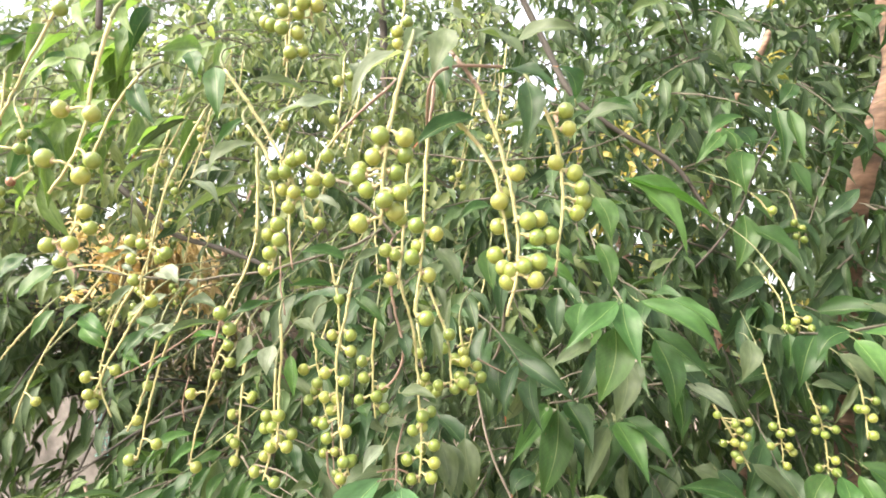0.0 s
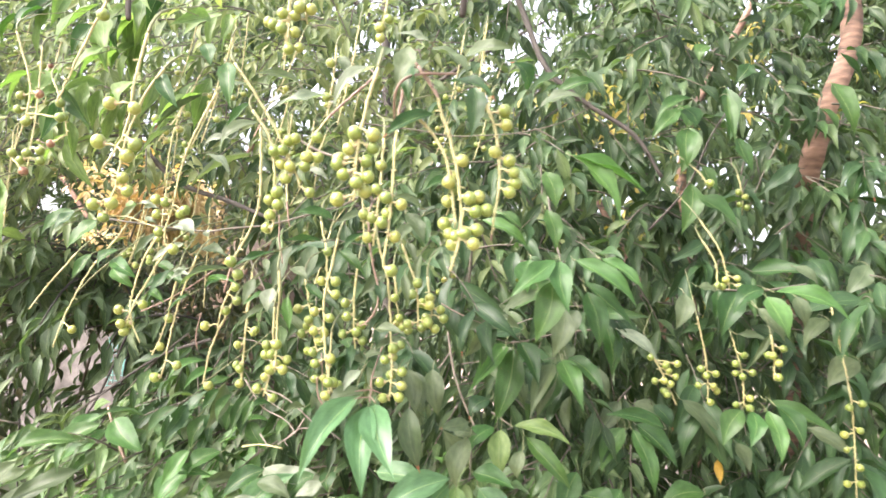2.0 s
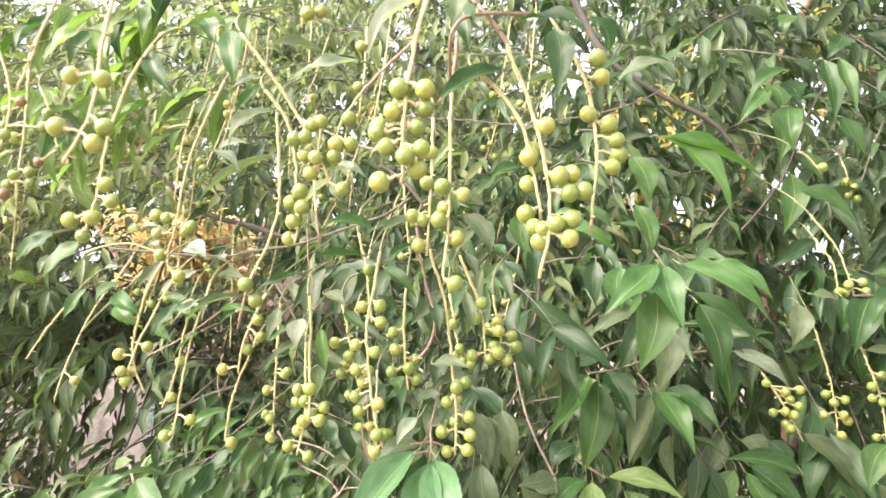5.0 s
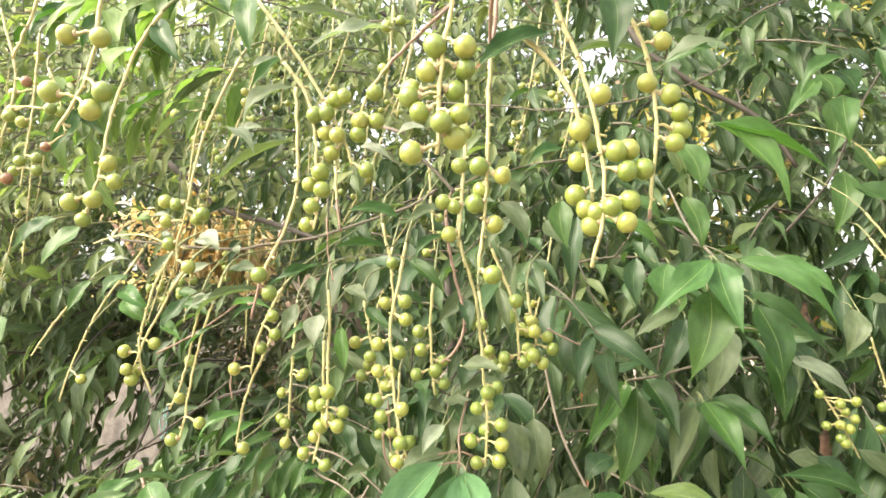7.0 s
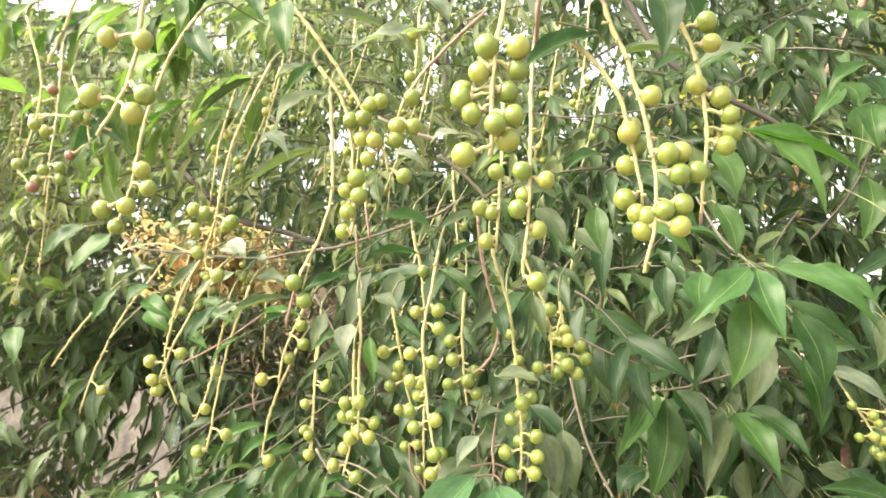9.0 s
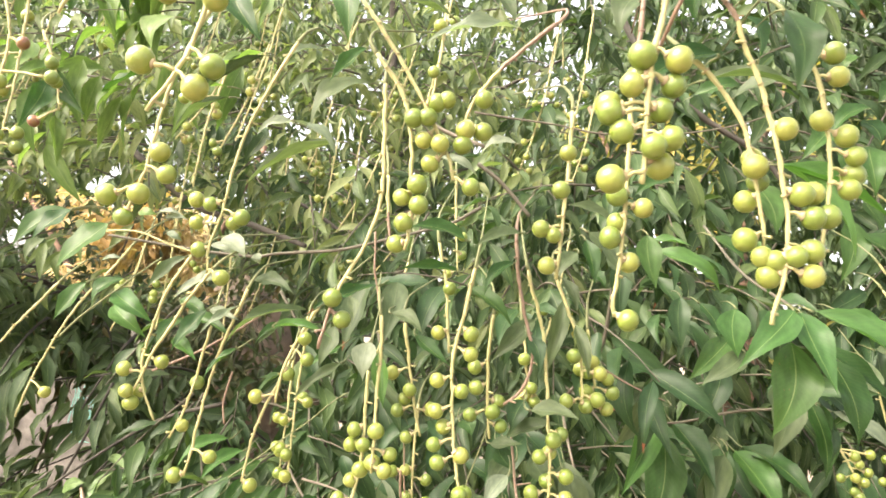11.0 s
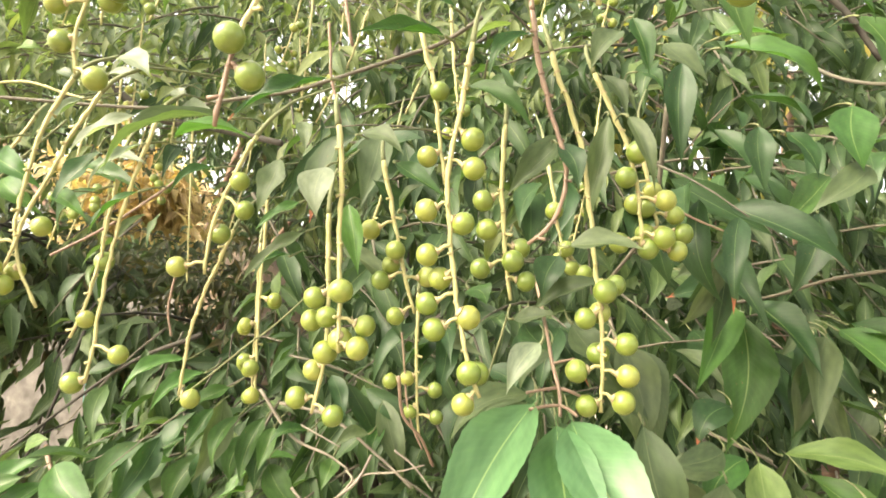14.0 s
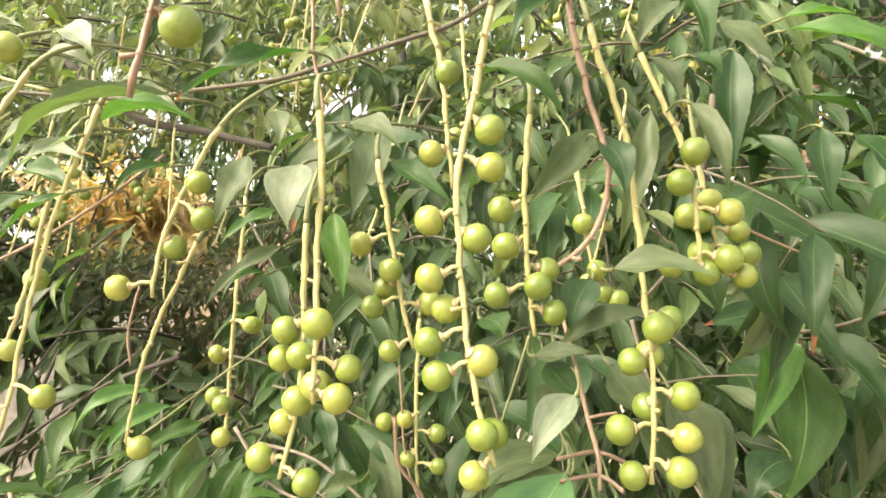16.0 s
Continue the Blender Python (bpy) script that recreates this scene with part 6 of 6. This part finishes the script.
# ---- trees behind ----
def back_tree(at, lean, height, radius, boxes, label, mat, leaf_mat, seed, size, cut=-0.12, grain=1.7):
    r = np.random.default_rng(seed)
    tree = thing("background_tree", at, label, "tree", "trees behind the cherry")
    x, y, _ = at
    top = (x + lean, y, height)
    limb([(x, y, -0.05), (x + lean * 0.25, y + 0.03, height * 0.3), (x + lean * 0.5, y - 0.02, height * 0.6), top], radius, radius * 0.5, "trunk", tree, mat)
    for k in range(5):
        z = height * (0.4 + 0.13 * k)
        px = x + lean * z / height
        d = -1 if k % 2 else 1
        limb([(px, y, z), (px + d * 0.3, y - 0.1, z + 0.22), (px + d * 0.7, y - 0.25, z + 0.3 + 0.05 * k)], radius * 0.4, radius * 0.12, "limb", tree, mat)
    lines, poses = [], []
    for lo, hi, count in boxes:
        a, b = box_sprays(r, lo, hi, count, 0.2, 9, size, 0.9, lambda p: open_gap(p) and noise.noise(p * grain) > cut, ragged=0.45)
        lines += a
        poses += b
    leaf_mass("crown", poses, leaf_mat, tree, "loose crown of hanging leaves with gaps to the sky", FAR, seed)
    twigs("brushwood", lines[::2], 0.003, tree, BARK, 3)
    return tree


back_tree((2.1, 2.3, 0), 0.25, 3.2, 0.05, [((0.5, 1.7, 0.1), (3.0, 2.6, 1.95), 1700), ((0.3, 1.8, 1.95), (3.0, 2.8, 3.3), 1700)],
          "slender tree with dark bark and hanging leaves", BARK, DARK_MASS, 21, 0.085)
back_tree((-0.3, 2.9, 0), -0.2, 3.4, 0.03, [((-3.6, 2.75, 1.3), (0.9, 3.8, 3.4), 4600), ((-0.6, 1.9, 0.1), (0.9, 2.7, 1.9), 1300)],
          "dark multi-limbed tree with small dull leaves", BARK, DARK_MASS, 22, 0.070)
back_tree((-1.5, 1.9, 0), -0.3, 1.5, 0.012, [((-1.7, 1.1, 0.3), (-0.42, 1.7, 1.36), 620), ((-1.7, 1.1, 1.34), (-0.42, 1.6, 1.62), 520)],
          "low dark shrub before the plaster wall", BARK, DARK_MASS, 23, 0.062, -0.30, 5.0)
back_tree((2.6, 4.6, 0), 0.1, 4.2, 0.10, [((-5.5, 3.9, 1.7), (5.5, 5.6, 4.2), 3900), ((-5.5, 3.9, 0.1), (5.5, 5.4, 2.1), 3600)],
          "far hedge of tall trees closing the view", BARK, DARK_MASS, 24, 0.16)

# made-up leaf clusters and stems in place of a sunlit ochre slope
dry = thing("sunlit_patch_leaves", (-1.0, 2.3, 0), "clusters of pale gold leaves standing in for a sunlit ochre slope", "shrub")
limb([(-1.0, 2.3, -0.05), (-1.05, 2.3, 0.9), (-0.9, 2.25, 1.6), (-0.7, 2.2, 2.1)], 0.02, 0.008, "stem", dry, BARK_WARM)
limb([(-0.98, 2.28, 1.1), (-1.2, 2.2, 1.6), (-1.5, 2.2, 2.0)], 0.014, 0.006, "stem", dry, BARK_WARM)
limb([(-0.98, 2.28, 1.0), (-0.75, 2.15, 1.5), (-0.55, 2.1, 1.75)], 0.012, 0.005, "stem", dry, BARK_WARM)
gold = []
for (x, z, spread, high, count) in ((-0.94, 1.79, 0.13, 0.06, 180), (-1.16, 1.86, 0.10, 0.04, 8), (-1.24, 1.64, 0.07, 0.05, 18), (-0.78, 1.66, 0.08, 0.03, 10)):
    gold += box_sprays(rng, (x - spread, 1.95, z - high), (x + spread, 2.2, z + high), count, 0.09, 8, 0.052, 0.6, sieve=False)[1]
leaf_mass("leaves", gold, GOLD, dry, "pale gold leaves coloured as a sunlit ochre surface")
leaf_mass("leaves", box_sprays(rng, (-1.00, 1.90, 1.74), (-0.80, 2.0, 1.88), 15, 0.09, 8, 0.050, 0.4, sieve=False)[1], RUSSET, dry, "curled russet leaves coloured as the orange part of the sunlit patch")

# small dark leaves and bare twigs straying before the gold leaf patch and the wall
scrub = thing("scrub", (-0.9, 1.6, 0), "thin dark scrub with small leaves before the wall", "shrub")
limb([(-0.9, 1.6, -0.05), (-0.95, 1.6, 0.8), (-0.85, 1.55, 1.3), (-0.7, 1.5, 1.75)], 0.006, 0.002, "stem", scrub, TWIG)
limb([(-0.93, 1.6, 0.7), (-1.15, 1.55, 1.15), (-1.3, 1.5, 1.6)], 0.005, 0.002, "stem", scrub, TWIG)
limb([(-0.95, 1.6, 0.8), (-0.75, 1.5, 1.1), (-0.45, 1.45, 1.33)], 0.004, 0.002, "stem", scrub, TWIG)
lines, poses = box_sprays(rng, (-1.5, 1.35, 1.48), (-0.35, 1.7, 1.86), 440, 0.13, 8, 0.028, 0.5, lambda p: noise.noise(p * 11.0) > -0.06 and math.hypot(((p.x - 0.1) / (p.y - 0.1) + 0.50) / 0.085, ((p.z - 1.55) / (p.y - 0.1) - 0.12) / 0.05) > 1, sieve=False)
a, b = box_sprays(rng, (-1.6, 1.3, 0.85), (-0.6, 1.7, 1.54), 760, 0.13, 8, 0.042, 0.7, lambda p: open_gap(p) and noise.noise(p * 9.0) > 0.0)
c, d = box_sprays(rng, (-0.98, 1.35, 1.46), (-0.42, 1.7, 1.63), 170, 0.11, 8, 0.036, 0.6, sieve=False)
leaf_mass("leaves", poses + b + d, SCRUB, scrub, "small dark green leaves")
twigs("brushwood", lines[::3] + a[::2] + c[::2], 0.0012, scrub, TWIG)
yellow = thing("yellowing_shrub", (0.6, 1.75, 0), "thin shrub with yellowing autumn leaves", "shrub")
limb([(0.6, 1.75, -0.05), (0.62, 1.75, 1.2), (0.55, 1.72, 1.9), (0.70, 1.7, 2.3)], 0.02, 0.008, "stem", yellow, BARK_WARM)
limb([(0.62, 1.75, 1.3), (0.35, 1.72, 1.8), (0.20, 1.7, 2.1)], 0.012, 0.005, "stem", yellow, BARK_WARM)
gold = []
for (x, z, spread, count) in ((0.0, 1.95, 0.20, 8), (0.39, 1.97, 0.17, 40), (0.62, 2.06, 0.30, 14), (0.72, 2.15, 0.10, 4), (0.55, 1.75, 0.4, 8)):
    gold += box_sprays(rng, (x - spread, 1.5, z - 0.16), (x + spread, 1.8, z + 0.16), count, 0.12, 6, 0.040, 0.6)[1]
leaf_mass("leaves", gold, YELLOW, yellow, "yellow and orange autumn leaves")


# a water drop on a fresh leaf
def drop_mesh():
    verts, faces, n, rings = [(0, 0, 1)], [], 16, 7
    for i in range(1, rings + 1):
        a = 0.55 * math.pi * i / rings
        verts += [(math.sin(a) * math.cos(6.2832 * k / n), math.sin(a) * math.sin(6.2832 * k / n), max(math.cos(a), 0.0)) for k in range(n)]
    faces += [(0, 1 + k, 1 + (k + 1) % n) for k in range(n)]
    for i in range(rings - 1):
        o = 1 + i * n
        faces += [(o + k, o + n + k, o + n + (k + 1) % n, o + (k + 1) % n) for k in range(n)]
    faces.append(tuple(1 + (rings - 1) * n + k for k in reversed(range(n))))
    return mesh_of("water_drop", verts, faces, [WATER])


drop = tagged(new("water_drop", drop_mesh()), label="clear round water drop on a fresh leaf", category="water drop")
drop.matrix_basis = leaf_pose((0.142, 0.681, 1.619), (0.3, -0.2, -1.0), 0.0032, 0.0036)


# a torn scrap of netting hung on the wall
def net_mesh(width, height, seed):
    r = random.Random(seed)
    verts, faces = [], []
    sway = lambda u, v: Vector((width * (u - 0.5) + 0.012 * noise.noise((u * 3, v * 4, seed)), -0.03 + 0.015 * noise.noise((u * 2, v * 3, 7)), -height * v))
    for k in range(7):
        end = r.uniform(0.6, 1.0)
        tube([sway(k / 6, end * i / 9) for i in range(10)], [0.0014] * 10, 5, verts, faces)
    for k in range(9):
        first = r.uniform(0.0, 0.35)
        tube([sway(first + (1 - first) * i / 6, 0.08 + 0.09 * k) for i in range(7)], [0.0012] * 7, 5, verts, faces)
    return mesh_of("net_scrap", verts, faces, [NET])


net = tagged(new("net_scrap", net_mesh(0.07, 0.22, 3)), label="torn faded turquoise net scrap hanging on the wall", category="net")
net.location = (-1.27, 2.43, 1.32)
